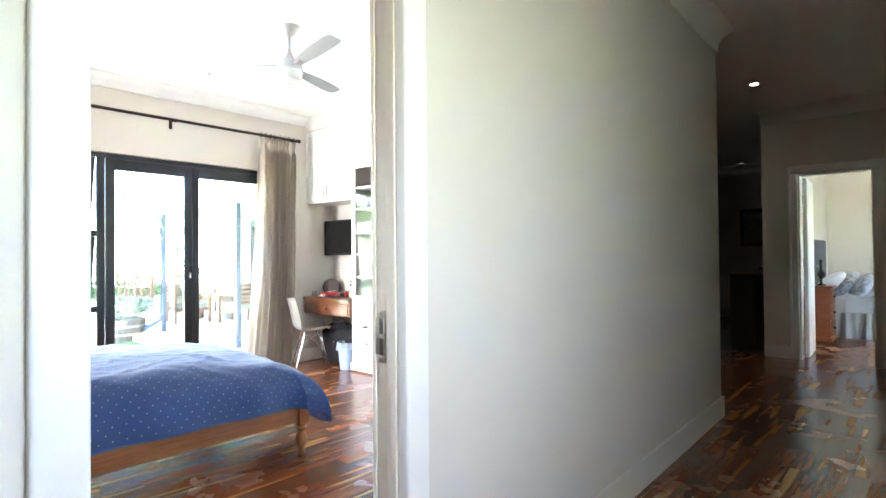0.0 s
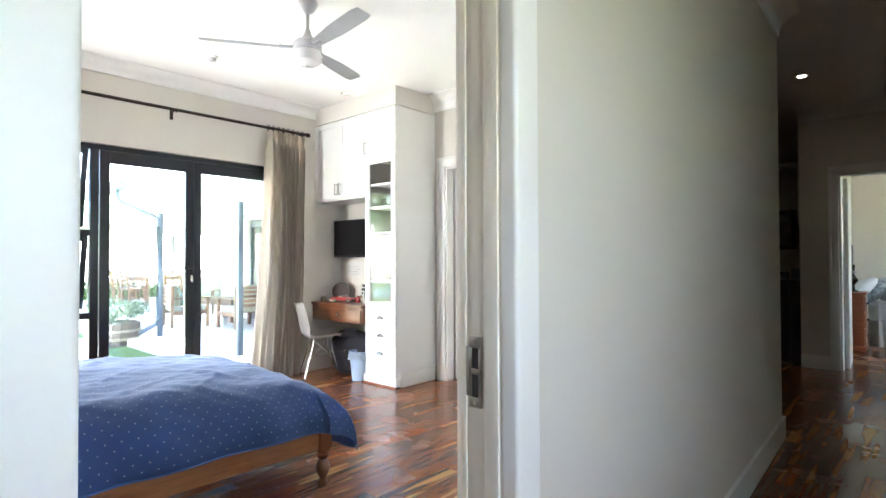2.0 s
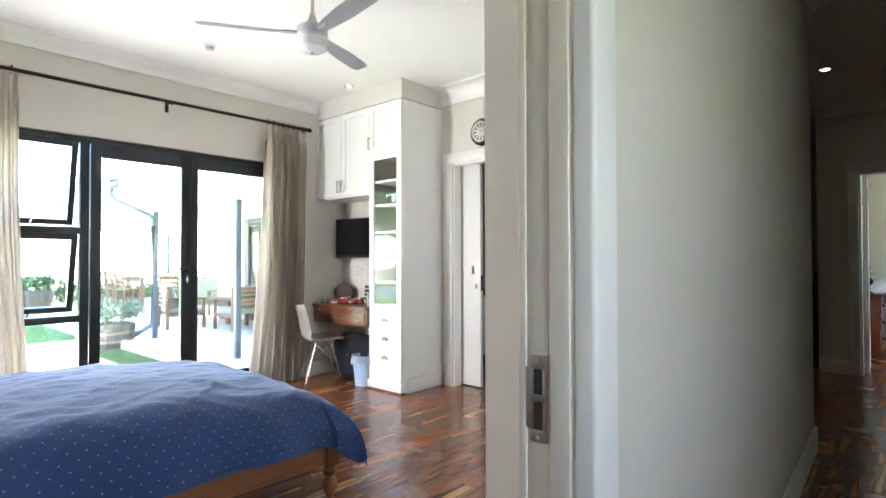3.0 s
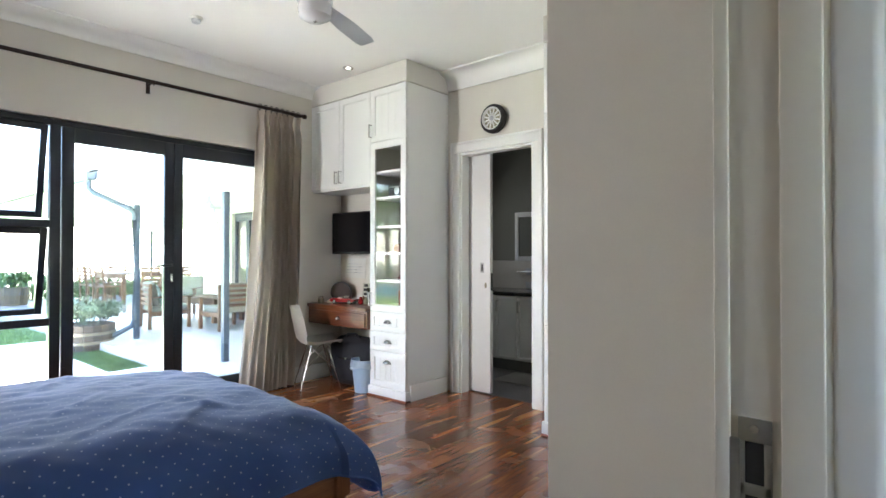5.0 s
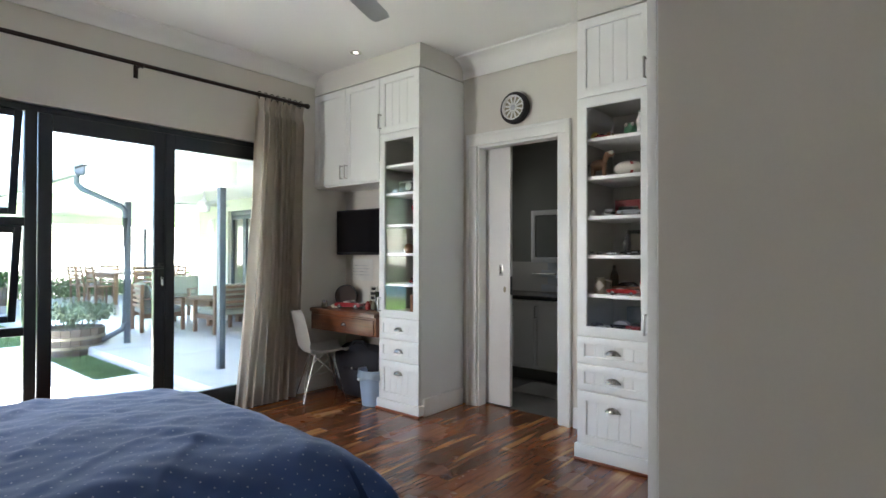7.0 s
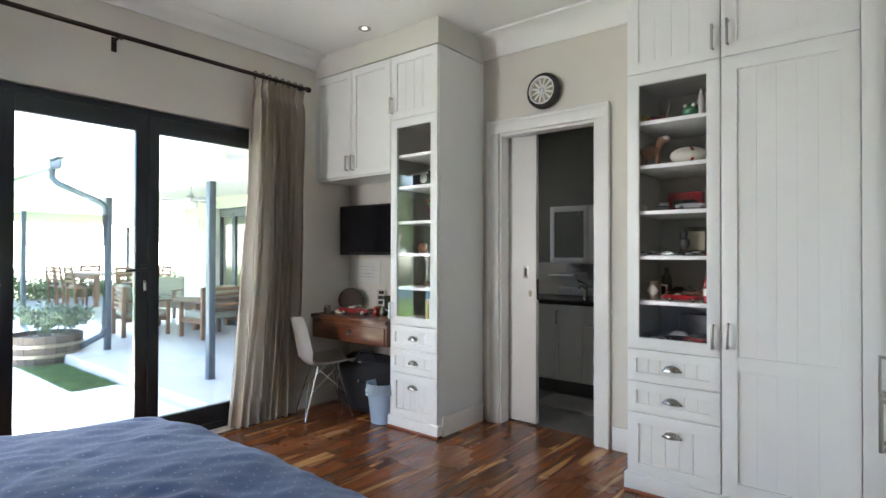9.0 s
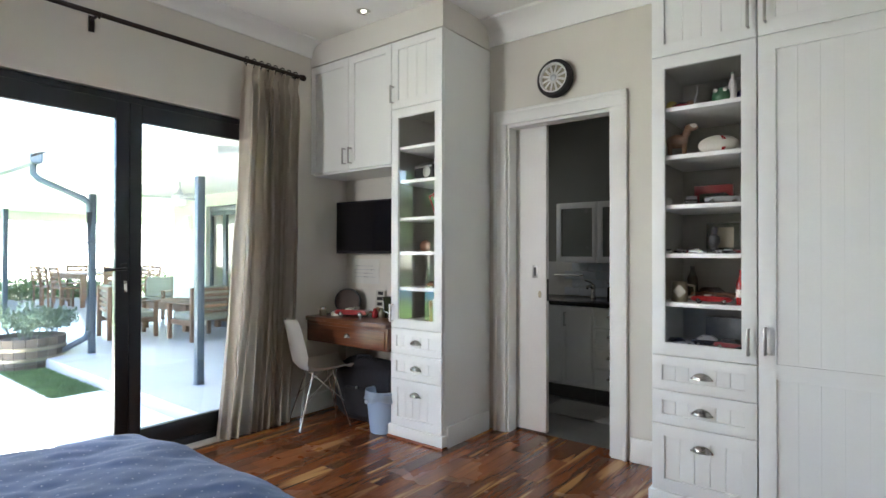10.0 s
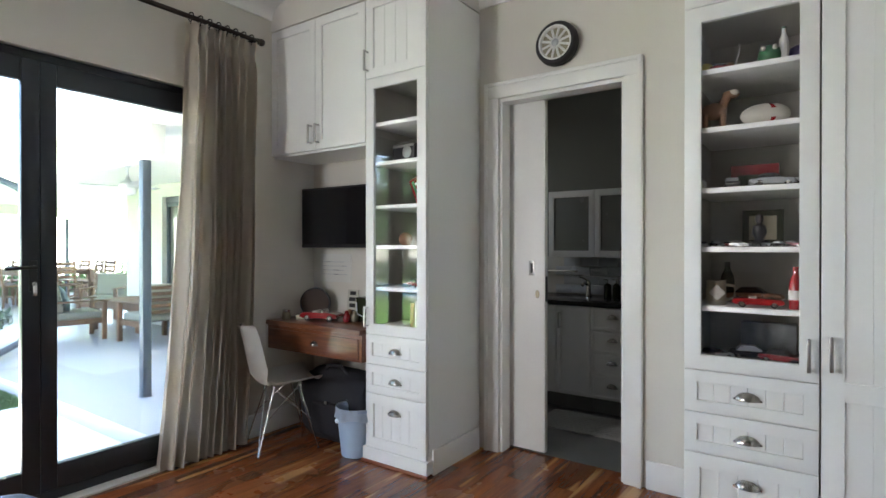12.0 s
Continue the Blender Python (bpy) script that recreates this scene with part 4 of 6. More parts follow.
def shell_chair():
    """A moulded shell on a steel wire base."""
    root = thing("chair", pose(-2.955, 3.45, 0, 0, 0, 154), "white moulded shell chair on chromed wire legs", "chair")
    root.scale = (0.94, 0.90, 0.90)
    def fn(u, v):
        s = (u - 0.5) * 2
        t = v
        prof = [(0.21, 0.425), (0.20, 0.44), (0.10, 0.43), (-0.02, 0.42), (-0.13, 0.43), (-0.19, 0.475), (-0.215, 0.55), (-0.235, 0.65), (-0.255, 0.74), (-0.275, 0.815)]
        f = t * (len(prof) - 1)
        i = min(int(f), len(prof) - 2)
        k = f - i
        def cat(c):
            p0, p1, p2, p3 = (prof[max(i - 1, 0)][c], prof[i][c], prof[i + 1][c], prof[min(i + 2, len(prof) - 1)][c])
            return 0.5 * (2 * p1 + (p2 - p0) * k + (2 * p0 - 5 * p1 + 4 * p2 - p3) * k * k + (3 * p1 - p0 - 3 * p2 + p3) * k ** 3)
        y, z = cat(0), cat(1)
        half = 0.225 * (1 - 0.35 * max(0, t - 0.62) ** 1.2 / 0.38 ** 1.2 * 0.8)
        if t > 0.9:
            half *= math.sqrt(max(0.02, 1 - ((t - 0.9) / 0.1) ** 2 * 0.55))
        if t < 0.1:
            half *= 0.90 + t
        lift = 0.05 * abs(s) ** 2.6 * (1 if t < 0.5 else 0.25)
        wrap = 0.075 * abs(s) ** 2.2 * max(0.0, min(1.0, (t - 0.4) / 0.25))
        return Vector((s * half, -(y + wrap), z + lift))
    bm = add_grid(bmesh.new(), 26, 40, fn)
    bmesh.ops.solidify(bm, geom=bm.faces[:], thickness=0.007)
    part("shell", bm, PLASTIC, root, "off-white moulded seat shell")
    feet = {(a, b): Vector((a * 0.185, b * 0.19, 0.006)) for a in (-1, 1) for b in (-1, 1)}
    tops = {(a, b): Vector((a * 0.105, b * 0.105, 0.418)) for a in (-1, 1) for b in (-1, 1)}
    for (a, b), foot in feet.items():
        bm = add_tube(bmesh.new(), [tops[(a, b)] + Vector((0, -0.03 * b, 0)), foot + Vector((0.004 * a, 0, 0.002))], 0.0055, 8)
        add_tube(bm, [tops[(-a, b)] * 0.5 + tops[(a, b)] * 0.5, foot + Vector((-0.004 * a, 0, 0.004))], 0.0045, 8)
        leg = part("leg", bm, CHROME, root, "chromed wire leg")
        part("foot", add_ball(bmesh.new(), foot, 0.009, 1, 1, 0.66), RUBBER, leg)
    for a in (-1, 1):
        part("brace", add_tube(bmesh.new(), [tops[(a, 0 - 1)] + Vector((0, 0.02, -0.01)), tops[(a, 1)] * 0.45 + feet[(a, 1)] * 0.55], 0.0035, 6), CHROME, root)
        part("brace", add_tube(bmesh.new(), [tops[(a, 1)] + Vector((0, -0.02, -0.01)), tops[(a, -1)] * 0.45 + feet[(a, -1)] * 0.55], 0.0035, 6), CHROME, root)
    for b in (-1, 1):
        part("seat_rail", add_tube(bmesh.new(), [tops[(-1, b)], tops[(1, b)]], 0.0055, 8), CHROME, root)


shell_chair()


def waste_bin():
    root = thing("waste_bin", pose(-2.475, 3.575, 0), "pale blue plastic waste bin with a thin liner", "bin")
    prof = [(0.070, 0), (0.078, 0.003), (0.108, 0.255), (0.115, 0.262), (0.115, 0.272), (0.108, 0.272), (0.104, 0.26), (0.074, 0.012), (0.002, 0.012)]
    bm = add_lathe(bmesh.new(), prof, seg=28)
    bm.transform(Matrix.Diagonal((1.0, 0.85, 1, 1)))
    part("tub", bm, BLUEBIN, root)
    def fn(u, v):
        a = 2 * math.pi * u
        r = 0.112 + 0.007 * v + 0.004 * math.sin(9 * a + 3 * v) * v + 0.003 * noise.noise(Vector((4 * math.cos(a), 4 * math.sin(a), v * 5)))
        return Vector((r * math.cos(a), r * 0.87 * math.sin(a), 0.282 - 0.065 * v + 0.008 * math.sin(5 * a) * v))
    bm = add_grid(bmesh.new(), 60, 6, fn)
    bmesh.ops.solidify(bm, geom=bm.faces[:], thickness=0.0015)
    liner = part("liner", bm, LINER, root, "crumpled translucent bin liner")
    part("knot", add_ball(bmesh.new(), (-0.03, -0.106, 0.215), 0.014, 1.2, 0.6, 1), LINER, liner)


waste_bin()


def floor_bag():
    root = thing("bag", pose(-2.72, 3.74, 0), "black canvas bag slumped under the desk", "bag")
    bm = bmesh.new()
    bmesh.ops.create_icosphere(bm, subdivisions=4, radius=1.0)
    for v in bm.verts:
        p = v.co.copy()
        q = Vector((math.copysign(abs(p.x) ** 0.5, p.x) * 0.33, math.copysign(abs(p.y) ** 0.6, p.y) * 0.13, math.copysign(abs(p.z) ** 0.6, p.z) * 0.225))
        q *= 1 + 0.08 * noise.noise(p * 2.3) + 0.03 * noise.noise(p * 6)
        v.co = Vector((q.x, q.y, max(0.0, q.z + 0.21)))
    part("body", bm, FABRIC_BLACK, root)
    part("strap", add_tube(bmesh.new(), [(-0.12, -0.06, 0.38), (-0.06, -0.08, 0.46), (0.05, -0.08, 0.47), (0.12, -0.05, 0.39)], 0.010, 8), FABRIC_BLACK, root)
    part("pocket", box(-0.14, 0.12, -0.155, -0.115, 0.05, 0.25, 0.02, 3), FABRIC_BLACK, root)
    part("zip_tag", box(-0.01, 0.006, -0.160, -0.154, 0.245, 0.262, 0.001), STEEL, root)


floor_bag()


def toy_car(m, L, mat, label, open_top=False, name="toy_car"):
    root = thing(name, m, label, "toy car", "toy cars")
    w, h = L * 0.40, L * 0.30
    o = [(-0.5, 0.09), (-0.5, 0.17), (-0.47, 0.19), (-0.18, 0.205), (0.16, 0.205), (0.44, 0.185), (0.5, 0.155), (0.5, 0.085), (0.40, 0.06), (-0.40, 0.06)]
    bm = add_prism(bmesh.new(), [(x * L, z * L) for x, z in o], -w / 2, w / 2)
    bmesh.ops.bevel(bm, geom=bm.edges[:], offset=L * 0.018, segments=2, affect="EDGES", clamp_overlap=True)
    part("body", bm, mat, root)
    if open_top:
        part("windscreen", box(0.08 * L, 0.10 * L, -w * 0.4, w * 0.4, 0.20 * L, 0.28 * L), CHROME, root)
        part("seat", boxes((-0.18 * L, -0.02 * L, -w * 0.38, w * 0.38, 0.20 * L, 0.235 * L), bev=0.01 * L), CREAM, root, "pale seats")
    else:
        o = [(-0.36, 0.20), (-0.24, 0.32), (0.06, 0.325), (0.22, 0.20)]
        bm = add_prism(bmesh.new(), [(x * L, z * L) for x, z in o], -w * 0.41, w * 0.41)
        bmesh.ops.bevel(bm, geom=bm.edges[:], offset=L * 0.015, segments=2, affect="EDGES", clamp_overlap=True)
        part("cabin", bm, BLACKGLOSS if mat is not BLACKGLOSS else SILVER, root, "dark glazed cabin")
    part("bumper", box(0.49 * L, 0.525 * L, -w * 0.46, w * 0.46, 0.085 * L, 0.115 * L, 0.008 * L), CHROME, root)
    part("bumper", box(-0.525 * L, -0.49 * L, -w * 0.46, w * 0.46, 0.085 * L, 0.115 * L, 0.008 * L), CHROME, root)
    for x in (-0.30, 0.31):
        for y in (-1, 1):
            wheel = part("wheel", add_rod(bmesh.new(), (x * L, y * w * 0.38, 0.078 * L), (x * L, y * w * 0.50, 0.078 * L), 0.078 * L, seg=16), RUBBER, root)
            part("hubcap", add_rod(bmesh.new(), (x * L, y * w * 0.47, 0.078 * L), (x * L, y * w * 0.515, 0.078 * L), 0.046 * L, seg=12), CHROME, wheel)
    return root


def desk_things():
    z = 0.727
    toy_car(pose(-2.88, 3.70, z, 0, 0, 18), 0.26, RED, "red open-topped toy car on the desk", True)
    root = thing("drum_ornament", pose(-3.05, 3.80, z, 0, 0, 38), "round dark wooden disc ornament standing on the desk", "ornament")
    part("disc", add_rod(bmesh.new(), (0, -0.02, 0.095), (0, 0.02, 0.095), 0.095, seg=32), DARKWOOD, root)
    part("rim", add_lathe(bmesh.new(), [(0.090, -0.024), (0.098, -0.024), (0.098, 0.024), (0.090, 0.024)], (0, 0, 0.095), 32, "y", False), BLACK, root)
    root = thing("jar", pose(-3.10, 3.60, z), "small lidded glass jar on the desk", "jar")
    part("glass_body", add_lathe(bmesh.new(), [(0.026, 0), (0.028, 0.004), (0.028, 0.04), (0.022, 0.048)], seg=18), PEWTER, root)
    part("lid", add_lathe(bmesh.new(), [(0.024, 0.048), (0.024, 0.062), (0.018, 0.066)], seg=18), CHROME, root)
    solo("box_tin", box(-0.035, 0.035, -0.02, 0.02, 0, 0.03, 0.004), PEWTER, "small metal tin on the desk", "tin", pose(-3.02, 3.66, z, 0, 0, 25))
    root = thing("note_sheet", pose(-2.97, 3.918, 0.955), "white sheet of paper pinned to the wall above the desk", "paper")
    part("sheet", box(-0.16, 0.14, -0.002, 0, 0, 0.19), PAPER, root)
    for k in range(4):
        part("line", box(-0.13, 0.10 - 0.03 * (k % 2), -0.0032, -0.002, 0.05 + 0.028 * k, 0.054 + 0.028 * k), SILVER, root)
    root = thing("calendar_card", pose(-2.80, 3.88, z, -6), "tall cream printed card leaning on the wall", "card")
    part("card", box(-0.045, 0.045, 0, 0.006, 0, 0.185), CREAM, root)
    for k in range(4):
        part("print", box(-0.03 + 0.006 * (k % 2), 0.028, -0.0015, 0, 0.03 + 0.04 * k, 0.055 + 0.04 * k), BLACK, root)
    root = thing("desk_box", pose(-2.60, 3.84, z), "dark green document box on the desk", "box")
    part("case", box(-0.07, 0.09, -0.05, 0.07, 0, 0.15, 0.004), OLIVE, root)
    part("cord", add_tube(bmesh.new(), [(-0.06, -0.056, 0.12), (-0.05, -0.062, 0.05), (0.0, -0.062, 0.035), (0.08, -0.058, 0.05)], 0.004, 6), TILE, root, "pale cable")
    root = thing("desk_lamp", pose(-2.46, 3.80, z), "small desk lamp with a pale metal shade", "lamp")
    part("base", add_lathe(bmesh.new(), [(0.05, 0), (0.05, 0.012), (0.012, 0.02)], seg=20), BLACK, root)
    part("arm", add_tube(bmesh.new(), [(0, 0, 0.015), (0.01, 0.02, 0.18), (-0.02, 0.0, 0.29)], 0.006), BLACK, root)
    part("shade", add_lathe(bmesh.new(), [(0.05, 0.19), (0.052, 0.195), (0.022, 0.27), (0.012, 0.30), (0.005, 0.30)], (-0.03, -0.02, 0), 20), PEWTER, root)
    for k, (x, mt) in enumerate(((-2.70, RED), (-2.66, PEWTER), (-2.73, BROWN))):
        root = thing("desk_trinket", pose(x, 3.74 + 0.03 * k, z, 0, 0, 30 * k), "small ornament among the things on the desk", "ornament", "desk ornaments")
        part("body", add_lathe(bmesh.new(), [(0.018, 0), (0.024, 0.01), (0.022, 0.04), (0.012, 0.055), (0.014, 0.062), (0.004, 0.07)], seg=14), mt, root)
    root = thing("wall_socket", pose(-2.66, 3.92, 1.13), "small wall socket with a hanging cable", "socket")
    part("plate", box(-0.03, 0.03, -0.006, 0, -0.03, 0.03, 0.002), BLACK, root)
    part("cable", add_tube(bmesh.new(), [(0, -0.008, 0), (0.02, -0.02, -0.06), (0.05, -0.015, -0.12)], 0.004, 6), BLACK, root)


desk_things()

# ---- wall clock, ceiling things ----


def wheel_clock():
    root = thing("wall_clock", pose(-1.445, NY, 2.282), "wall clock made like a car wheel with a black tyre", "clock")
    part("tyre", add_lathe(bmesh.new(), [(0.088, 0.0), (0.112, 0.004), (0.118, 0.02), (0.116, 0.05), (0.106, 0.062), (0.092, 0.064), (0.088, 0.056)], (0, 0, 0), 44, "y", False), RUBBER, root)
    part("rim", add_lathe(bmesh.new(), [(0.080, 0.03), (0.092, 0.03), (0.092, 0.066), (0.086, 0.067), (0.080, 0.056)], (0, 0, 0), 44, "y", False), TRIM, root)
    part("back", add_lathe(bmesh.new(), [(0.083, 0.040), (0.083, 0.0465), (0.0828, 0.047), (0.082, 0.047), (0.03, 0.047), (0.001, 0.047)], (0, 0, 0), 40, "y"), PEWTER, root)
    part("hub", add_lathe(bmesh.new(), [(0.020, 0.034), (0.020, 0.060), (0.014, 0.064), (0.001, 0.064)], (0, 0, 0), 24, "y"), SILVER, root)
    for k in range(12):
        for s in (-0.22, 0.22):
            a = 2 * math.pi * k / 12
            p = Vector((0.014 * math.cos(a), -0.056, 0.014 * math.sin(a)))
            q = Vector((0.083 * math.cos(a + s), -0.052, 0.083 * math.sin(a + s)))
            part("spoke", add_rod(bmesh.new(), p, q, 0.0034, seg=6), TRIM, root)


wheel_clock()


def ceiling_fan(m, mat, label, bowl, R=0.64):
    root = thing("ceiling_fan", m, label, "ceiling fan", "ceiling fans")
    part("canopy", add_lathe(bmesh.new(), [(0.060, 0), (0.062, -0.015), (0.040, -0.055), (0.018, -0.075)], seg=24), mat, root)
    part("downrod", add_rod(bmesh.new(), (0, 0, -0.07), (0, 0, -0.20), 0.010), mat, root)
    part("motor", add_lathe(bmesh.new(), [(0.014, -0.17), (0.022, -0.20), (0.036, -0.225), (0.074, -0.245), (0.086, -0.255), (0.088, -0.300), (0.080, -0.308), (0.02, -0.308)], seg=32), mat, root)
    for k in range(3):
        a = radians(113.5 + 120 * k)
        def fn(u, v):
            r = 0.10 + (R - 0.10) * u
            w = 0.034 + 0.020 * min(1, u * 2.2) - (0.012 * max(0, u - 0.9) / 0.1)
            s = (v - 0.5) * 2 * w
            return Vector((r, s, -0.285 - 0.20 * s + 0.012 * u))
        bm = add_grid(bmesh.new(), 16, 4, fn)
        bmesh.ops.solidify(bm, geom=bm.faces[:], thickness=0.005)
        add_box(bm, 0.07, 0.17, -0.016, 0.016, -0.290, -0.278, 0.003)
        bm.transform(Matrix.Rotation(a, 4, "Z"))
        part("blade", bm, mat, root)
    if bowl:
        part("light_bowl", add_lathe(bmesh.new(), [(0.080, -0.308), (0.086, -0.335), (0.080, -0.372), (0.052, -0.390), (0.002, -0.394)], seg=32), OPAL, root, "white opal glass bowl")
        part("finial", add_ball(bmesh.new(), (0, 0, -0.396), 0.008), STEEL, root)
    return root


ceiling_fan(pose(-1.175, 2.11, H), FANGREY, "grey three-blade ceiling fan with an opal light bowl", True, 0.63)


def downlight(x, y, lit, z=H, name="downlight", beam=True):
    root = thing(name, pose(x, y, z), "small round recessed ceiling light, " + ("lit" if lit else "switched off"), "downlight", "recessed downlights")
    part("ring", add_lathe(bmesh.new(), [(0.001, -0.0005), (0.024, -0.001), (0.034, -0.004), (0.038, -0.008), (0.045, -0.005), (0.045, 0.0)], seg=28), CHROME, root)
    part("lamp", add_lathe(bmesh.new(), [(0.030 if beam else 0.017, -0.001), (0.030 if beam else 0.017, -0.005), (0.001, -0.006)], seg=20), (LAMP_LED if beam else LAMP_DIM) if lit else OPAL, root)
    if lit and beam:
        spot_light(name + "_beam", (x, y, z - 0.02), 0.17)


downlight(-2.47, 3.40, True, beam=False)
downlight(0.833, 5.79, True)
downlight(-0.46, 10.6, True, beam=False)
downlight(1.15, 10.6, True)
downlight(2.1, 2.0, False)
root = thing("smoke_detector", pose(-2.48, 2.118, H), "small white ceiling smoke detector", "smoke detector")
part("base", add_lathe(bmesh.new(), [(0.042, 0), (0.042, -0.012), (0.034, -0.016)], seg=28), TRIM, root)
part("sensor", add_lathe(bmesh.new(), [(0.030, -0.016), (0.028, -0.034), (0.018, -0.040), (0.001, -0.040)], seg=24), FANGREY, root)

# ---- outdoors ----
GZ, PZ = -0.15, -0.03
structure("ground", box(-400, 400, -400, 400, -0.6, GZ - 0.02), GRASS, "lawn that runs out to the horizon", "ground")
structure("paving", box(-9.0, WX - 0.25, 0.2, 2.70, GZ - 0.03, GZ), CONCRETE, "pale sunlit concrete paving outside the doors", "paving")
# Unseen ground, added to keep the lawn's green bounce off the hall wall.
structure("bounce_ground_east", box(3.16, 9.0, -6.0, 9.0, GZ - 0.03, GZ), BOUNCE_GROUND, "unseen brown ground added outside the hall window to warm its bounce", "paving")
structure("paving_bed_edge", boxes((-5.82, WX - 0.25, 2.70, 3.10, GZ - 0.03, GZ), (-9.0, -7.9, 2.70, 3.10, GZ - 0.03, GZ)), CONCRETE, "pale concrete beside the planting strip", "paving")
structure("patio", box(-17.2, WX - 0.25, 3.10, 8.3, -0.4, PZ, 0.012), PATIO, "smooth pale veranda floor with a soft sheen", "patio")


# Laid over the far lawn to carry the haze colour.
structure("far_field", box(-399, -19.0, -200, 300, GZ - 0.02, GZ - 0.005), FIELD, "field beyond the fence with bright haze put into its pale colour", "field")


def blades(name, x0, x1, y0, y1, n, h, seed, label):
    rng = random.Random(seed)
    vs, fs = [], []
    for _ in range(n):
        x, y, a, k = rng.uniform(x0, x1), rng.uniform(y0, y1), rng.uniform(0, 6.28), h * rng.uniform(0.5, 1.2)
        dx, dy = 0.005 * math.cos(a), 0.005 * math.sin(a)
        lx, ly = rng.uniform(-0.6, 0.6) * k, rng.uniform(-0.6, 0.6) * k
        i = len(vs)
        vs += [(x - dx, y - dy, GZ - 0.02), (x + dx, y + dy, GZ - 0.02), (x + lx, y + ly, GZ - 0.02 + k)]
        fs.append((i, i + 1, i + 2))
    me = bpy.data.meshes.new(name)
    me.from_pydata(vs, [], fs)
    me.materials.append(TURF)
    tagged(new(name, me), label, "grass", kind="stuff")


blades("grass_strip", -7.9, -5.78, 2.68, 3.12, 15000, 0.045, 3, "short green grass between paving and veranda")
blades("lawn_grass", -13.0, -9.0, -0.5, 3.4, 16000, 0.05, 4, "mown green lawn beyond the paving")


def leaf_cloud(bm_v, bm_f, rng, c, r, n, size, squash=1.0):
    for _ in range(n):
        d = Vector((rng.gauss(0, 1), rng.gauss(0, 1), rng.gauss(0, 1) * squash)).normalized() * (r * rng.random() ** 0.45)
        p = Vector(c) + Vector((d.x, d.y, d.z * squash))
        q = Euler((rng.uniform(0, 6.28), rng.uniform(0, 6.28), rng.uniform(0, 6.28))).to_matrix()
        s = size * rng.uniform(0.6, 1.3)
        i = len(bm_v)
        bm_v += [p + q @ Vector(v) for v in ((-0.5 * s, 0, 0), (0, -0.22 * s, 0.05 * s), (0.5 * s, 0, 0), (0, 0.22 * s, 0.05 * s))]
        bm_f.append((i, i + 1, i + 2, i + 3))


def leaf_mesh(name, vs, fs, mat):
    me = bpy.data.meshes.new(name)
    me.from_pydata([tuple(v) for v in vs], [], fs)
    me.materials.append(mat)
    return me


def barrel_planter(m, r, h, label, seed, band=True):
    root = thing("barrel_planter", m, label, "planter", "planted tubs")
    k = 22
    for i in range(k):
        a0, a1 = 2 * math.pi * (i + 0.03) / k, 2 * math.pi * (i + 0.97) / k
        bm = bmesh.new()
        def ring(z, f):
            return [bm.verts.new((rr * math.cos(a), rr * math.sin(a), z)) for rr, a in ((r * f, a0), (r * f, a1), (r * f - 0.025, a1), (r * f - 0.025, a0))]
        rs = [ring(0, 0.86), ring(h * 0.5, 0.97), ring(h, 1.0)]
        for p, q in zip(rs, rs[1:]):
            for j in range(4):
                bm.faces.new((p[j], p[(j + 1) % 4], q[(j + 1) % 4], q[j]))
        bm.faces.new(rs[0][::-1]), bm.faces.new(rs[-1])
        part("stave", bm, BARREL, root)
    for z, f in ((0.28, 0.935), (0.62, 0.985)) if band else ():
        part("hoop", add_lathe(bmesh.new(), [(r * f + 0.002, h * z), (r * f + 0.007, h * z + 0.002), (r * (f + 0.012) + 0.007, h * z + 0.038), (r * (f + 0.012) + 0.002, h * z + 0.04)], seg=36), PEWTER, root, "pale metal hoop")
    part("soil", add_lathe(bmesh.new(), [(r * 0.9, h - 0.06), (r * 0.9, h - 0.05), (0.01, h - 0.03)], seg=24), BARK, root)
    return root


def potted_plant(m, r, h, seed, mat, label, n=420, size=0.13):
    rng = random.Random(seed)
    root = thing("potted_plant", m, label, "plant", "potted plants")
    stems = bmesh.new()
    vs, fs = [], []
    for _ in range(16):
        a, rr = rng.uniform(0, 6.28), rng.uniform(0.1, 1) * r
        tip = Vector((rr * math.cos(a) * 1.15, rr * math.sin(a) * 1.15, h * rng.uniform(0.55, 1.0)))
        add_tube(stems, [(tip.x * 0.4, tip.y * 0.4, -0.03), (tip.x * 0.75, tip.y * 0.75, tip.z * 0.55), tip], 0.006, 5)
        leaf_cloud(vs, fs, rng, tip * 0.85, 0.13, n // 16, size)
    part("stems", stems, LEAFGREY, root)
    part("leaves", leaf_mesh("leaves", vs, fs, mat), None, root)


barrel_planter(pose(-7.72, 3.0, GZ), 0.39, 0.36, "weathered oak half-barrel planter with pale hoops", 1)
potted_plant(pose(-7.72, 3.0, GZ + 0.33), 0.44, 0.36, 11, LEAFGREY, "grey-green bushy plant in the barrel", 1500, 0.065)
for k, (x, y) in enumerate(((-15.4, 3.7), (-15.6, 2.9), (-14.9, 2.3))):
    barrel_planter(pose(x, y, PZ if y > 3.1 else GZ - 0.02), 0.36, 0.42, "round terracotta-toned tub at the lawn's edge", 2 + k, False)
    potted_plant(pose(x, y, 0.30), 0.40, 0.45, 20 + k, LEAF, "leafy green plant in a tub", 300, 0.16)

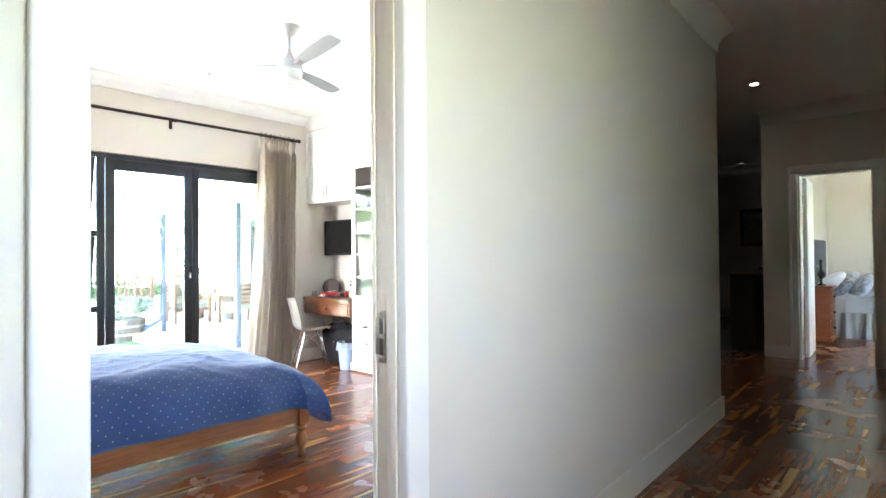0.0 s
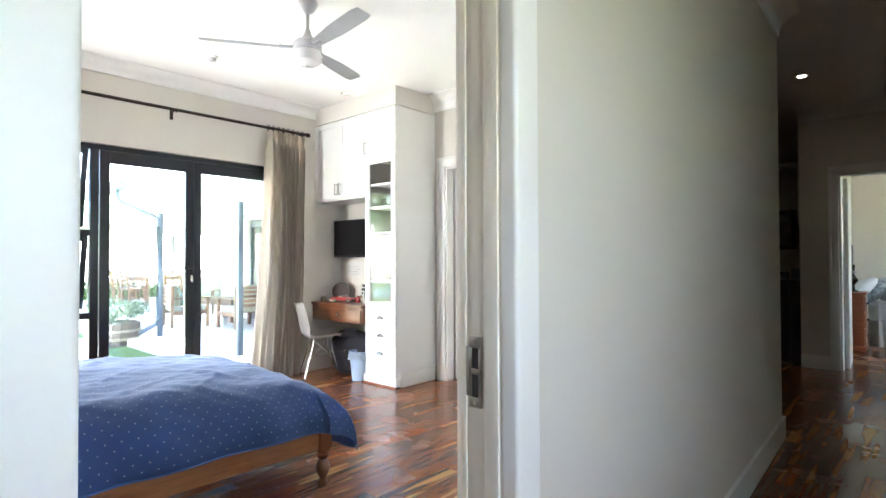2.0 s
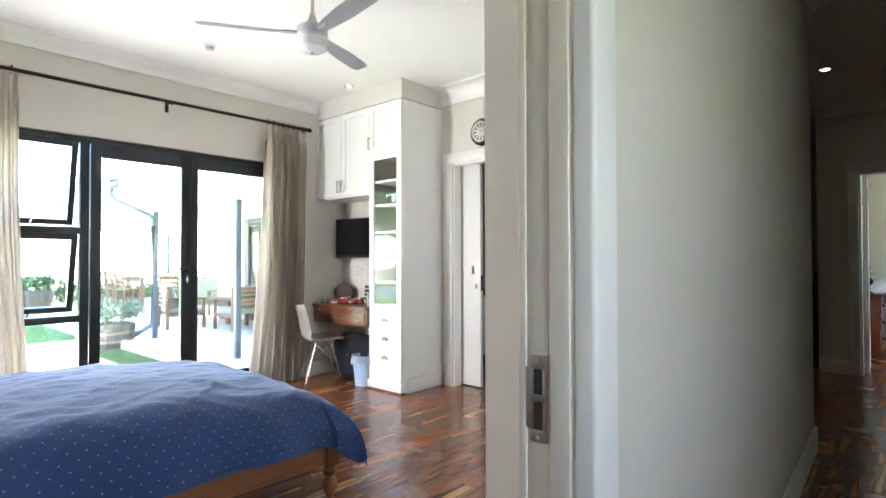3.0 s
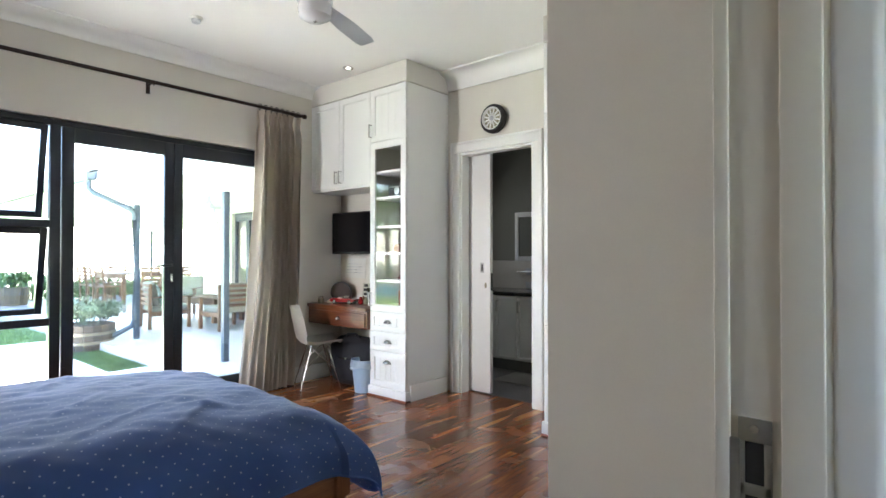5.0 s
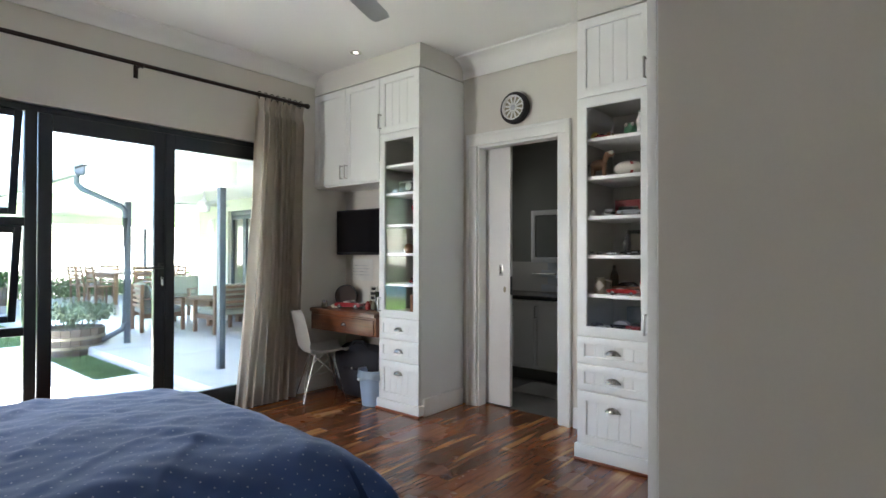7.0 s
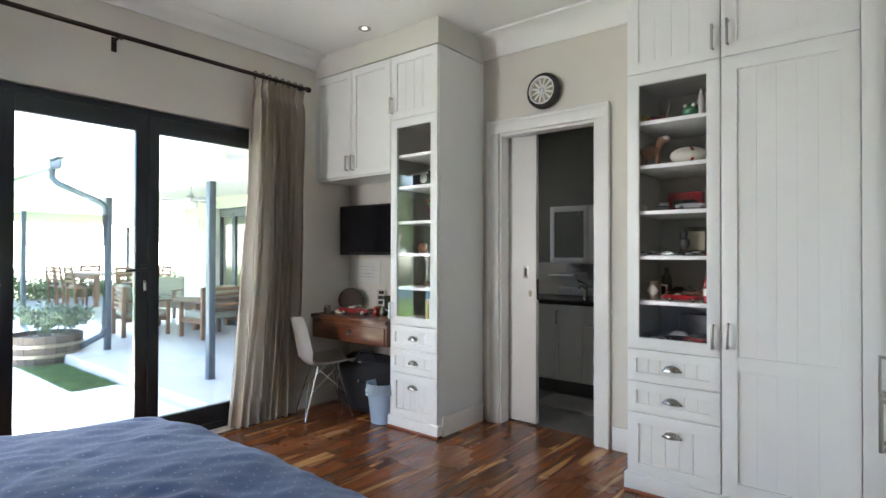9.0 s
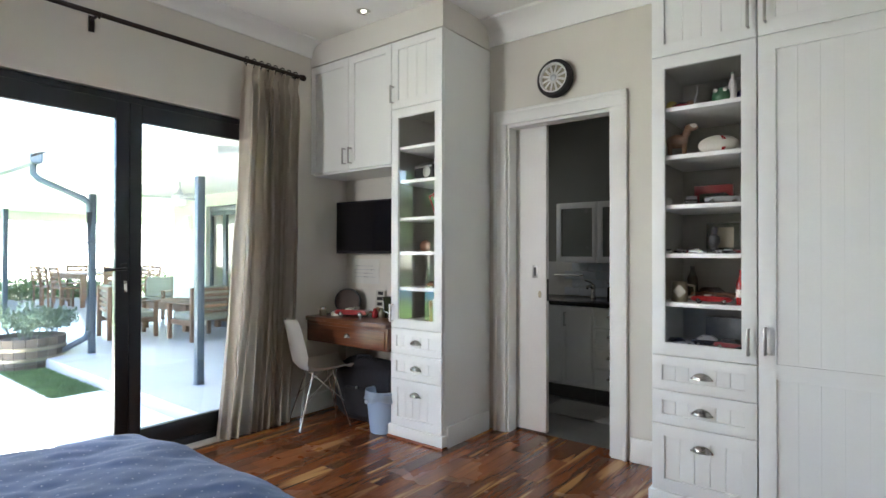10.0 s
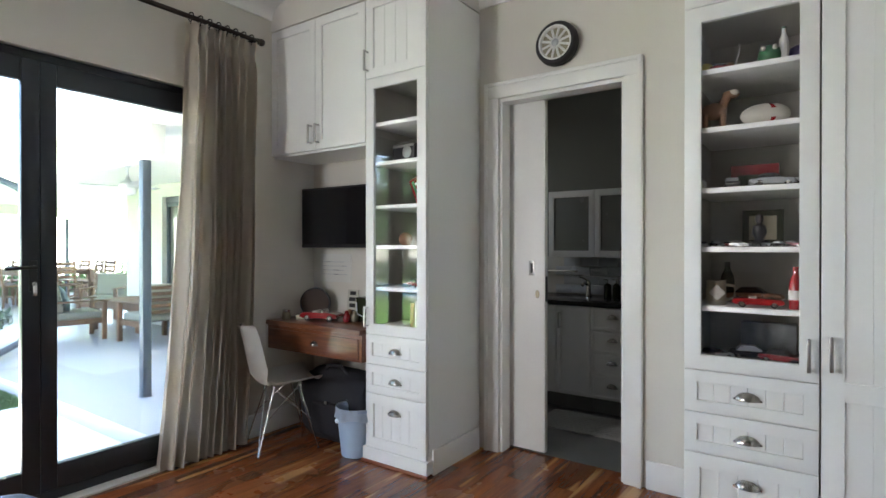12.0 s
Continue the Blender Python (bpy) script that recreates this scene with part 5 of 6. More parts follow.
# veranda
structure("veranda_ceiling", box(-17.4, WX - 0.25, 3.16, 8.55, 2.17, 2.23), EAVE, "pale veranda ceiling", "ceiling")
structure("veranda_fascia", box(-17.4, WX - 0.25, 3.12, 3.16, 2.10, 2.36), EAVE, "white fascia board", "fascia")
bm = bmesh.new()
add_prism(bm, [(3.06, 2.37), (8.7, 3.25), (8.7, 3.30), (3.06, 2.42)], -16.3, -7.55)
bm.transform(Matrix(((0, 1, 0, 0), (1, 0, 0, 0), (0, 0, 1, 0), (0, 0, 0, 1))))
structure("veranda_roof", bm, ROOFING, "grey sheet veranda roof", "roof")
structure("veranda_roof_near", box(-7.55, WX - 0.25, 3.16, 5.9, 2.24, 2.36, 0.01), EAVE, "white flat veranda roof beside the house", "roof")
structure("veranda_beam", box(-17.3, -4.6, 3.495, 3.615, 1.90, 2.17, 0.004), EAVE, "pale veranda beam on the posts", "beam")
structure("veranda_beam_end", box(-16.0, -15.8, 3.62, 8.3, 1.95, 2.17, 0.004), EAVE, "pale cross beam", "beam")
for k, (x, y) in enumerate(((-4.81, 3.555), (-7.36, 3.555), (-10.98, 3.555), (-15.9, 7.1))):
    root = thing("veranda_post", pose(x, y, PZ), "slim slate-blue steel veranda post", "post", "veranda posts")
    part("shaft", box(-0.034, 0.034, -0.034, 0.034, 0, 2.20 if k == 0 else 1.93, 0.004), POSTBLUE, root)
    part("foot_plate", box(-0.042, 0.042, -0.042, 0.042, 0, 0.006), POSTBLUE, root)
root = thing("gutter", pose(-7.6, 3.05, 2.30), "dark eaves gutter with a swan-neck downpipe", "gutter")
gt = bmesh.new()
add_prism(gt, [(-0.06, 0.05), (-0.06, -0.03), (-0.04, -0.06), (0.04, -0.06), (0.06, -0.04), (0.06, 0.06), (0.05, 0.06), (0.05, -0.035), (0.035, -0.05), (-0.035, -0.05), (-0.05, -0.025), (-0.05, 0.05)], -8.6, 0.0)
gt.transform(Matrix(((0, 1, 0, 0), (1, 0, 0, 0), (0, 0, 1, 0), (0, 0, 0, 1))))
part("trough", gt, POSTBLUE, root)
part("downpipe", add_tube(bmesh.new(), [(-0.12, 0, -0.05), (-0.12, 0.0, -0.17), (-0.08, 0.05, -0.24), (0.22, 0.42, -0.46), (0.25, 0.47, -0.52), (0.25, 0.47, -0.62), (0.25, 0.47, -2.05), (0.24, 0.44, -2.14), (0.10, 0.26, -2.27), (-0.02, 0.06, -2.36), (-0.05, 0.0, -2.39)], 0.036, 14), POSTBLUE, root, "round slate-blue downpipe")
part("clip", box(0.20, 0.30, 0.44, 0.52, -1.0, -0.975, 0.003), POSTBLUE, root)

# the wing behind the veranda
WY = 5.74
structure("wing_wall", boxes((-9.85, -8.72, WY, WY + 0.3, -0.4, 2.17), (-8.72, -6.92, WY, WY + 0.3, 1.97, 2.17), (-6.92, WX - 0.45, WY, WY + 0.3, -0.4, 2.17)), PLASTER, "pale green plastered house wall", "house wall")
structure("wing_wall_end", box(-9.85, -9.55, WY + 0.3, 8.3, -0.4, 2.17), PLASTER, "pale green plastered house wall", "house wall")
structure("wing_wall_near", box(WX - 0.45, WX - 0.25, 4.28, WY + 0.3, -0.4, 2.17), PLASTER, "pale green plastered house wall", "house wall")
root = thing("wing_doors", pose(0, 0, 0), "grey-framed folding glass doors under the veranda", "glass doors", kind="structure")
part("frame", boxes((-8.72, -6.92, WY + 0.06, WY + 0.13, 1.89, 1.97), (-8.72, -6.92, WY + 0.06, WY + 0.13, PZ, PZ + 0.05), bev=0.003), POSTBLUE, root)
for k in range(4):
    a = -8.72 + 0.45 * k
    leaf = part("door_leaf", boxes((a + 0.002, a + 0.05, WY + 0.07, WY + 0.12, PZ + 0.05, 1.89), (a + 0.40, a + 0.448, WY + 0.07, WY + 0.12, PZ + 0.05, 1.89), (a + 0.05, a + 0.40, WY + 0.07, WY + 0.12, 1.82, 1.89), (a + 0.05, a + 0.40, WY + 0.07, WY + 0.12, PZ + 0.05, PZ + 0.15), bev=0.003), POSTBLUE, root)
    part("pane", box(a + 0.05, a + 0.40, WY + 0.092, WY + 0.098, PZ + 0.15, 1.82), PANE, leaf)
structure("wing_room", box(-9.55, WX - 0.45, 8.0, 8.1, -0.4, 2.17), PLASTER, "plain wall inside the wing", "house wall")
root = thing("wall_lamp", pose(-9.28, WY, 1.72), "small square outdoor wall lamp, unlit", "wall lamp")
part("plate", box(-0.07, 0.07, -0.02, 0, -0.13, 0.13, 0.004), TRIM, root)
part("shade", box(-0.06, 0.06, -0.07, -0.02, -0.11, 0.11, 0.01), OPAL, root)
ceiling_fan(pose(-6.75, 4.32, 2.17), FANGREY, "pale ceiling fan under the veranda roof", True, 0.48)


def teak_table(m, w, d, h, label, name):
    root = thing(name, m, label, "table")
    n = 8
    for k in range(n):
        part("top_slat", box(-w / 2, w / 2, -d / 2 + d * k / n + 0.003, -d / 2 + d * (k + 1) / n - 0.003, h - 0.03, h, 0.003, 1), TEAK, root)
    part("apron", boxes((-w / 2 + 0.08, w / 2 - 0.08, -d / 2 + 0.05, -d / 2 + 0.08, h - 0.12, h - 0.03)), TEAK, root)
    part("apron", boxes((-w / 2 + 0.08, w / 2 - 0.08, d / 2 - 0.08, d / 2 - 0.05, h - 0.12, h - 0.03)), TEAK, root)
    for x in (-1, 1):
        for y in (-1, 1):
            part("leg", box(x * (w / 2 - 0.07) - 0.04, x * (w / 2 - 0.07) + 0.04, y * (d / 2 - 0.07) - 0.04, y * (d / 2 - 0.07) + 0.04, 0, h - 0.03, 0.006), TEAK, root)


teak_table(pose(-14.45, 6.1, PZ, 0, 0, 0), 2.0, 1.3, 0.74, "long slatted teak dining table on the veranda", "dining_table")
teak_table(pose(-8.75, 5.35, PZ, 0, 0, 12), 1.1, 0.75, 0.44, "low pale wooden coffee table on the veranda", "coffee_table")


def dining_chair(m):
    root = thing("dining_chair", m, "slat-backed teak dining chair on the veranda", "chair", "chairs round the dining table")
    part("seat", box(-0.23, 0.23, -0.22, 0.22, 0.42, 0.45, 0.006), TEAK, root)
    for x in (-0.205, 0.205):
        part("front_leg", box(x - 0.02, x + 0.02, -0.215, -0.175, 0, 0.42, 0.004), TEAK, root)
        bm = add_prism(bmesh.new(), [(0.18, 0.44), (0.22, 0.44), (0.29, 0.92), (0.26, 0.92)], x - 0.018, x + 0.018)
        bm.transform(Matrix(((0, 1, 0, 0), (1, 0, 0, 0), (0, 0, 1, 0), (0, 0, 0, 1))))
        add_box(bm, x - 0.02, x + 0.02, 0.18, 0.22, 0, 0.44, 0.004)
        part("back_leg", bm, TEAK, root)
    for k in range(4):
        z = 0.56 + 0.095 * k
        y = 0.20 + (z - 0.44) * 0.15
        part("back_slat", box(-0.19, 0.19, y, y + 0.016, z, z + 0.05, 0.003), TEAK, root)
    part("stretcher", box(-0.19, 0.19, -0.01, 0.01, 0.18, 0.21, 0.003), TEAK, root)
    return root


first = dining_chair(pose(-15.1, 5.32, PZ, 0, 0, 183))
for x, y, r in ((-13.35, 4.70, 178), (-12.72, 4.72, 184), (-13.9, 6.3, 2), (-13.2, 6.32, -4), (-12.55, 6.28, 3), (-12.05, 5.5, 88), (-14.75, 5.5, -92)):
    copy_thing(first, pose(x - 1.1, y + 0.6, PZ, 0, 0, r))


def arm_chair(m, label, pillow=True):
    root = thing("garden_armchair", m, label, "armchair", "veranda armchairs")
    root.scale = (0.9, 0.9, 0.9)
    for x in (-0.33, 0.33):
        part("front_leg", box(x - 0.03, x + 0.03, -0.36, -0.30, 0, 0.56, 0.006), TEAK, root)
        part("back_leg", box(x - 0.03, x + 0.03, 0.30, 0.36, 0, 0.82, 0.006), TEAK, root)
        part("armrest", box(x - 0.045, x + 0.045, -0.40, 0.34, 0.56, 0.585, 0.008), TEAK, root)
        part("side_rail", box(x - 0.015, x + 0.015, -0.30, 0.30, 0.24, 0.32, 0.004), TEAK, root)
    part("front_rail", box(-0.30, 0.30, -0.35, -0.32, 0.24, 0.32, 0.004), TEAK, root)
    for k in range(5):
        z = 0.42 + 0.085 * k
        part("back_slat", box(-0.30, 0.30, 0.315, 0.335, z, z + 0.05, 0.004), TEAK, root)
    part("seat_cushion", box(-0.29, 0.29, -0.33, 0.29, 0.30, 0.42, 0.04, 4), CUSHION, root, "sage seat cushion")
    bm = box(-0.28, 0.28, -0.06, 0.06, -0.22, 0.22, 0.05, 4)
    bm.transform(Matrix.Translation((0, 0.24, 0.62)) @ Matrix.Rotation(radians(-10), 4, "X"))
    part("back_cushion", bm, CUSHION, root, "sage back cushion")
    if pillow:
        bm = add_ball(bmesh.new(), (0, 0, 0), 0.21, 1, 0.36, 1, 20, 12)
        bm.transform(Matrix.Translation((0.05, 0.12, 0.60)) @ Matrix.Rotation(radians(-18), 4, "X") @ Matrix.Rotation(radians(45), 4, "Y"))
        part("scatter_cushion", bm, CUSHION_PATTERN, root, "teal patterned scatter cushion")
    return root


arm_chair(pose(-8.45, 4.40, PZ, 0, 0, 172), "teak veranda armchair with sage cushions, facing the coffee table")
arm_chair(pose(-7.45, 4.98, PZ, 0, 0, -88), "teak veranda armchair with a patterned scatter cushion")
arm_chair(pose(-10.5, 5.7, PZ, 0, 0, 40), "teak veranda armchair beyond the coffee table", False)
arm_chair(pose(-5.75, 5.1, PZ, 0, 0, -88), "teak veranda armchair near the folding doors", False)

# hedge, fence, garden


def hedge(name, x0, x1, y0, y1, h, n, seed, label):
    rng = random.Random(seed)
    vs, fs = [], []
    for _ in range(n):
        c = (rng.uniform(x0, x1), rng.uniform(y0, y1), GZ + h * rng.random() ** 0.7 * (0.75 + 0.4 * noise.noise(Vector((rng.random() * 0.1 + x0, 0, seed)))))
        k = 0.7 + 0.5 * noise.noise(Vector((c[0] * 0.9, c[1] * 0.9, seed)))
        leaf_cloud(vs, fs, rng, (c[0], c[1], GZ + (c[2] - GZ) * k), 0.16, 5, 0.12)
    tagged(new(name, leaf_mesh(name, vs, fs, LEAF)), label, "hedge", kind="stuff")


hedge("hedge", -18.0, -16.7, 0.0, 11.5, 1.0, 3000, 5, "loose green shrubs along the garden fence")


def fence(p, q, n, h, label):
    p, q = Vector(p), Vector(q)
    root = thing("fence", pose(p.x, p.y, GZ - 0.02), label, "fence", "garden fences")
    d = (q - p)
    bar = mesh_of("bar", box(-0.011, 0.011, -0.011, 0.011, 0.0, h), BLACK, False)
    for k in range(n):
        ob = part("bar", bar, None, root)
        ob.location = d * (k / (n - 1))
    for z in (0.12, h - 0.12):
        part("rail", add_rod(bmesh.new(), (0, 0, z), (d.x, d.y, z), 0.016, seg=8), BLACK, root)


fence((-18.6, -1.0, 0), (-18.6, 12.5, 0), 110, 0.95, "black metal railing fence beyond the shrubs")
fence((-17.0, -4.6, 0), (-4.0, -4.6, 0), 120, 1.1, "black metal railing fence round the pool")
pool = structure("pool", box(-16.0, -5.5, -9.4, -5.6, GZ - 0.01, GZ + 0.01), POOLWATER, "bright blue swimming pool water", "pool")
structure("pool_coping", boxes((-16.4, -5.1, -5.6, -5.2, GZ - 0.02, GZ + 0.03), (-16.4, -5.1, -9.8, -9.4, GZ - 0.02, GZ + 0.03)), CONCRETE, "pale pool surround", "paving")
root = thing("pool_slide", pose(-9.8, -10.8, GZ - 0.02), "red plastic garden toy beside the pool", "garden toy")
part("body", add_ball(bmesh.new(), (0, 0, 0.45), 0.9, 1.3, 0.8, 0.5), REDCAR, root)
part("hood", add_ball(bmesh.new(), (0.4, 0, 0.95), 0.5, 1.0, 0.8, 0.6), RUBBER, root)


def tree(m, h, r, seed, label):
    rng = random.Random(seed)
    root = thing("tree", m, label, "tree", "garden trees")
    trunk = add_tube(bmesh.new(), [(0, 0, 0), (0.05, 0.03, h * 0.25), (-0.04, 0.06, h * 0.5), (0.05, 0, h * 0.8)], 0.13, 9)
    vs, fs = [], []
    for k in range(16):
        a, z = rng.uniform(0, 6.28), h * rng.uniform(0.35, 0.95)
        rr = r * rng.uniform(0.35, 1.0) * (1.15 - 0.6 * z / h)
        tip = Vector((rr * math.cos(a), rr * math.sin(a), z + rng.uniform(0, 0.5)))
        add_tube(trunk, [(0, 0, z * 0.72), tip * 0.55 + Vector((0, 0, z * 0.40)), tip], 0.035, 5)
        leaf_cloud(vs, fs, rng, tip, r * 0.36, 170, 0.30, 0.7)
    part("trunk", trunk, BARK, root)
    part("crown", leaf_mesh("crown", vs, fs, LEAF), None, root)


for k, (x, y, h, r) in enumerate(((-11.5, -13.5, 6.5, 2.3), (-15.5, -12.5, 5.0, 2.0), (-7.5, -14.5, 5.5, 2.2), (-20.0, -9.0, 6.0, 2.3), (-17.5, -15.5, 5.6, 2.4), (-20.5, -14.0, 6.0, 2.5))):
    tree(pose(x, y, GZ - 0.02), h, r, 40 + k, "broad leafy garden tree")
hedge("far_shrubs", -19.0, -4.0, -12.2, -11.4, 1.5, 1800, 8, "green shrubs behind the pool")


def ridge(u, v):
    y = -260 + 640 * u
    hgt = 5 + 5 * noise.noise(Vector((u * 6, 0, 2))) + 3 * noise.noise(Vector((u * 17, 1, 5)))
    return Vector((-190 - 60 * v, y, GZ - 1 + hgt * math.sin(v * math.pi / 2)))


structure("far_hills", add_grid(bmesh.new(), 60, 6, ridge), HILL, "low hazy hills in the distance", "backdrop")

# ---- bathroom ----


def bath_units():
    y = 5.10
    root = thing("vanity_unit", pose(-2.14, y, 0), "white two-door vanity unit", "cabinet", "bathroom units")
    part("body", box(-0.5, 0.511, 0.002, 0.59, 0.115, 0.765), CABINET, root)
    part("kick_board", box(-0.5, 0.511, 0.05, 0.07, 0, 0.115), GREYTILE, root, "grey recessed kick board")
    for a, b, h in ((-0.255, 0.0, 0), (0.0, 0.256, 1), (0.256, 0.511, -1)):
        dr = shaker(root, a, b, 0.118, 0.762, fr=0.03, fill="panel")
        if h >= 0:
            bar_pull(dr, b - 0.03 if h == 0 else a + 0.03, 0.60, 0.715, -0.02)
    bar_pull(dr, 0.285, 0.60, 0.715, -0.02)
    root = thing("drawer_unit", pose(-1.627, y, 0), "white four-drawer bathroom unit", "cabinet", "bathroom units")
    part("body", box(0, 0.46, 0.002, 0.59, 0.115, 0.765), CABINET, root)
    part("kick_board", box(0, 1.12, 0.05, 0.07, 0, 0.115), GREYTILE, root, "grey recessed kick board")
    for k in range(4):
        a = 0.118 + k * 0.161
        dr = shaker(root, 0, 0.46, a, a + 0.161, fr=0.02, fill="panel", name="drawer")
        cup_pull(dr, 0.155, a + 0.10, -0.015, 0.036)
    root = thing("base_cabinet", pose(-1.166, y, 0), "plain white bathroom base cabinet", "cabinet", "bathroom units")
    part("body", box(0, 0.66, 0.002, 0.59, 0.115, 0.765), CABINET, root)
    part("door", box(0.002, 0.658, -0.02, 0.002, 0.118, 0.762, 0.002), CABINET, root)
    solo("worktop", box(-2.64, -0.5, 5.075, 5.70, 0.765, 0.80, 0.004), GRANITE, "polished black granite worktop", "worktop")
    root = thing("wall_unit", pose(-1.93, 5.32, 1.114), "white wall cupboard with frosted glass doors", "cupboard", "bathroom wall units")
    part("body", box(-0.115, 0.98, 0.004, 0.376, 0, 0.51), CABINET, root)
    for a, b in ((-0.115, 0.255), (0.255, 0.625), (0.625, 0.98)):
        g = 0.0015
        bm = lattice((a + g, a + 0.045, b - 0.045, b - g), (0, 0.05, 0.46, 0.51))
        dr = part("door", bm, CABINET, root)
        part("pane", box(a + 0.045, b - 0.045, -0.012, -0.006, 0.05, 0.46), GREYPANE, dr, "dark frosted glass pane")


bath_units()


def splash_tiles():
    wall = structure("splashback", box(-2.6, -0.5, 5.692, 5.70, 0.80, 1.114), CONCRETE, "white brick-tile splashback", "tiles")
    me = mesh_of("tile", box(0.001, 0.149, -0.008, 0, 0.001, 0.074, 0.003, 2), TILE)
    for j in range(4):
        for i in range(-1, 9):
            ob = part("tile", me, None, wall)
            ob.location = (-2.0 + 0.15 * i + (0.075 if j % 2 else 0), 5.692, 0.803 + 0.0755 * j)


splash_tiles()
root = thing("tap", pose(-1.80, 5.52, 0.80), "chrome single-lever basin tap", "tap")
part("body", add_lathe(bmesh.new(), [(0.026, 0), (0.026, 0.01), (0.019, 0.02), (0.019, 0.11), (0.012, 0.12)], seg=18), CHROME, root)
part("spout", add_tube(bmesh.new(), [(0, 0, 0.08), (0, -0.06, 0.11), (0, -0.12, 0.105), (0, -0.13, 0.09)], 0.011, 10), CHROME, root)
part("lever", add_tube(bmesh.new(), [(0, 0, 0.12), (-0.02, -0.02, 0.14), (-0.06, -0.04, 0.155)], 0.007, 8), CHROME, root)
for k, x in enumerate((-1.66, -1.59)):
    root = thing("soap_bottle", pose(x, 5.56, 0.80), "small dark soap bottle with a pump", "bottle", "soap bottles")
    part("bottle", add_lathe(bmesh.new(), [(0.026, 0), (0.028, 0.004), (0.028, 0.09), (0.012, 0.105)], seg=18), OLIVE, root)
    part("pump", add_tube(bmesh.new(), [(0, 0, 0.10), (0, 0, 0.135), (-0.03, -0.01, 0.135)], 0.005, 8), CHROME, root)
root = thing("towel_rail", pose(-2.1, 5.69, 0.99), "chrome towel rail on the tiles", "towel rail")
part("bar", add_rod(bmesh.new(), (-0.12, -0.05, 0), (0.14, -0.05, 0), 0.008), CHROME, root)
for x in (-0.12, 0.14):
    part("bracket", add_rod(bmesh.new(), (x, -0.05, 0), (x, 0, 0), 0.010), CHROME, root)
root = thing("bath_mat", pose(-1.58, 4.86, 0), "grey ribbed cotton bath mat on the tiles", "bath mat")
part("pile", box(-0.30, 0.30, -0.20, 0.20, -0.002, 0.008, 0.004), MAT, root)
for k in range(11):
    part("rib", box(-0.29, 0.29, -0.19 + 0.035 * k, -0.17 + 0.035 * k, 0.008, 0.014, 0.003, 1), MAT, root)

# ---- hall, lounge, far bedroom ----
root = thing("loudspeaker", pose(0.40, 7.32, 0, 0, 0, -14), "tall black floor loudspeaker on small feet", "loudspeaker")
part("cabinet", box(-0.14, 0.14, -0.16, 0.16, 0.02, 0.92, 0.006), BLACK, root)
part("grille", box(-0.13, 0.13, -0.175, -0.16, 0.06, 0.90, 0.006), FABRIC_BLACK, root)
for x in (-0.13, 0.13):
    for y in (-0.14, 0.14):
        part("foot", add_rod(bmesh.new(), (x, y, 0), (x, y, 0.022), 0.02), CHROME, root)
root = thing("console", pose(-0.35, 10.7, 0), "long white low media console", "console")
part("body", box(-1.2, 0.75, -0.22, 0.24, 0.22, 0.72, 0.006), CABINET, root)
part("top", box(-1.22, 0.77, -0.24, 0.26, 0.72, 0.75, 0.006), CABINET, root)
for x in (-1.1, 0.66):
    part("leg", box(x - 0.03, x + 0.03, -0.18, 0.2, 0, 0.22, 0.005), CHERRY, root)
for k, (x, w, h, mt) in enumerate(((-0.28, 0.16, 0.07, BLACK), (-0.08, 0.14, 0.18, OLIVE), (0.10, 0.16, 0.24, BROWN), (0.27, 0.14, 0.20, BLACK), (0.42, 0.12, 0.15, PEWTER))):
    root = thing("photo_frame", pose(x - 0.1, 10.68, 0.75, -8, 0, 6 * k - 10), "dark framed photograph standing on the console", "photo frame", "frames on the console")
    part("frame", box(-w / 2, w / 2, 0, 0.015, 0, h, 0.003), mt, root)
    part("print", box(-w / 2 + 0.015, w / 2 - 0.015, -0.002, 0, 0.015, h - 0.015), PHOTO, root)
root = thing("wall_picture", pose(-0.32, 11.0, 1.31), "dark-framed grey landscape picture on the lounge wall", "picture")
part("frame", boxes((-0.27, -0.21, -0.03, 0, 0, 0.66), (0.21, 0.27, -0.03, 0, 0, 0.66), (-0.21, 0.21, -0.03, 0, 0, 0.06), (-0.21, 0.21, -0.03, 0, 0.60, 0.66), bev=0.004), BLACK, root)
part("print", box(-0.21, 0.21, -0.012, -0.006, 0.06, 0.60), PHOTO, root)
root = thing("rug", pose(-0.35, 8.0, 0), "pale woven rug on the lounge floor", "rug")
part("weave", box(-0.55, 0.55, -0.6, 1.2, 0.0005, 0.010, 0.003), MAT, root)
root = thing("bedroom_door", pose(0.968, 7.242, 0.006, 0, 0, 93), "white panelled bedroom door standing open", "door")
part("leaf", box(0, 0.62, -0.04, 0, 0, 1.99, 0.003), TRIM, root)
for z in (0.25, 1.05, 1.75):
    part("hinge", add_rod(bmesh.new(), (-0.004, 0.004, z - 0.05), (-0.004, 0.004, z + 0.05), 0.008), STEEL, root)
part("lever_handle", add_tube(bmesh.new(), [(0.56, -0.04, 1.0), (0.56, -0.08, 1.0), (0.46, -0.085, 1.0)], 0.009), STEEL, root)
root = thing("bedside_cabinet", pose(0.715, 8.72, 0), "reddish cherrywood bedside cabinet", "cabinet")
part("body", box(0, 0.30, 0, 0.38, 0.05, 0.70, 0.006), CHERRY, root)
part("plinth", box(-0.005, 0.315, -0.012, 0.392, 0, 0.06, 0.008), CHERRY, root)
part("top", box(-0.005, 0.325, -0.018, 0.398, 0.70, 0.73, 0.008), CHERRY, root)
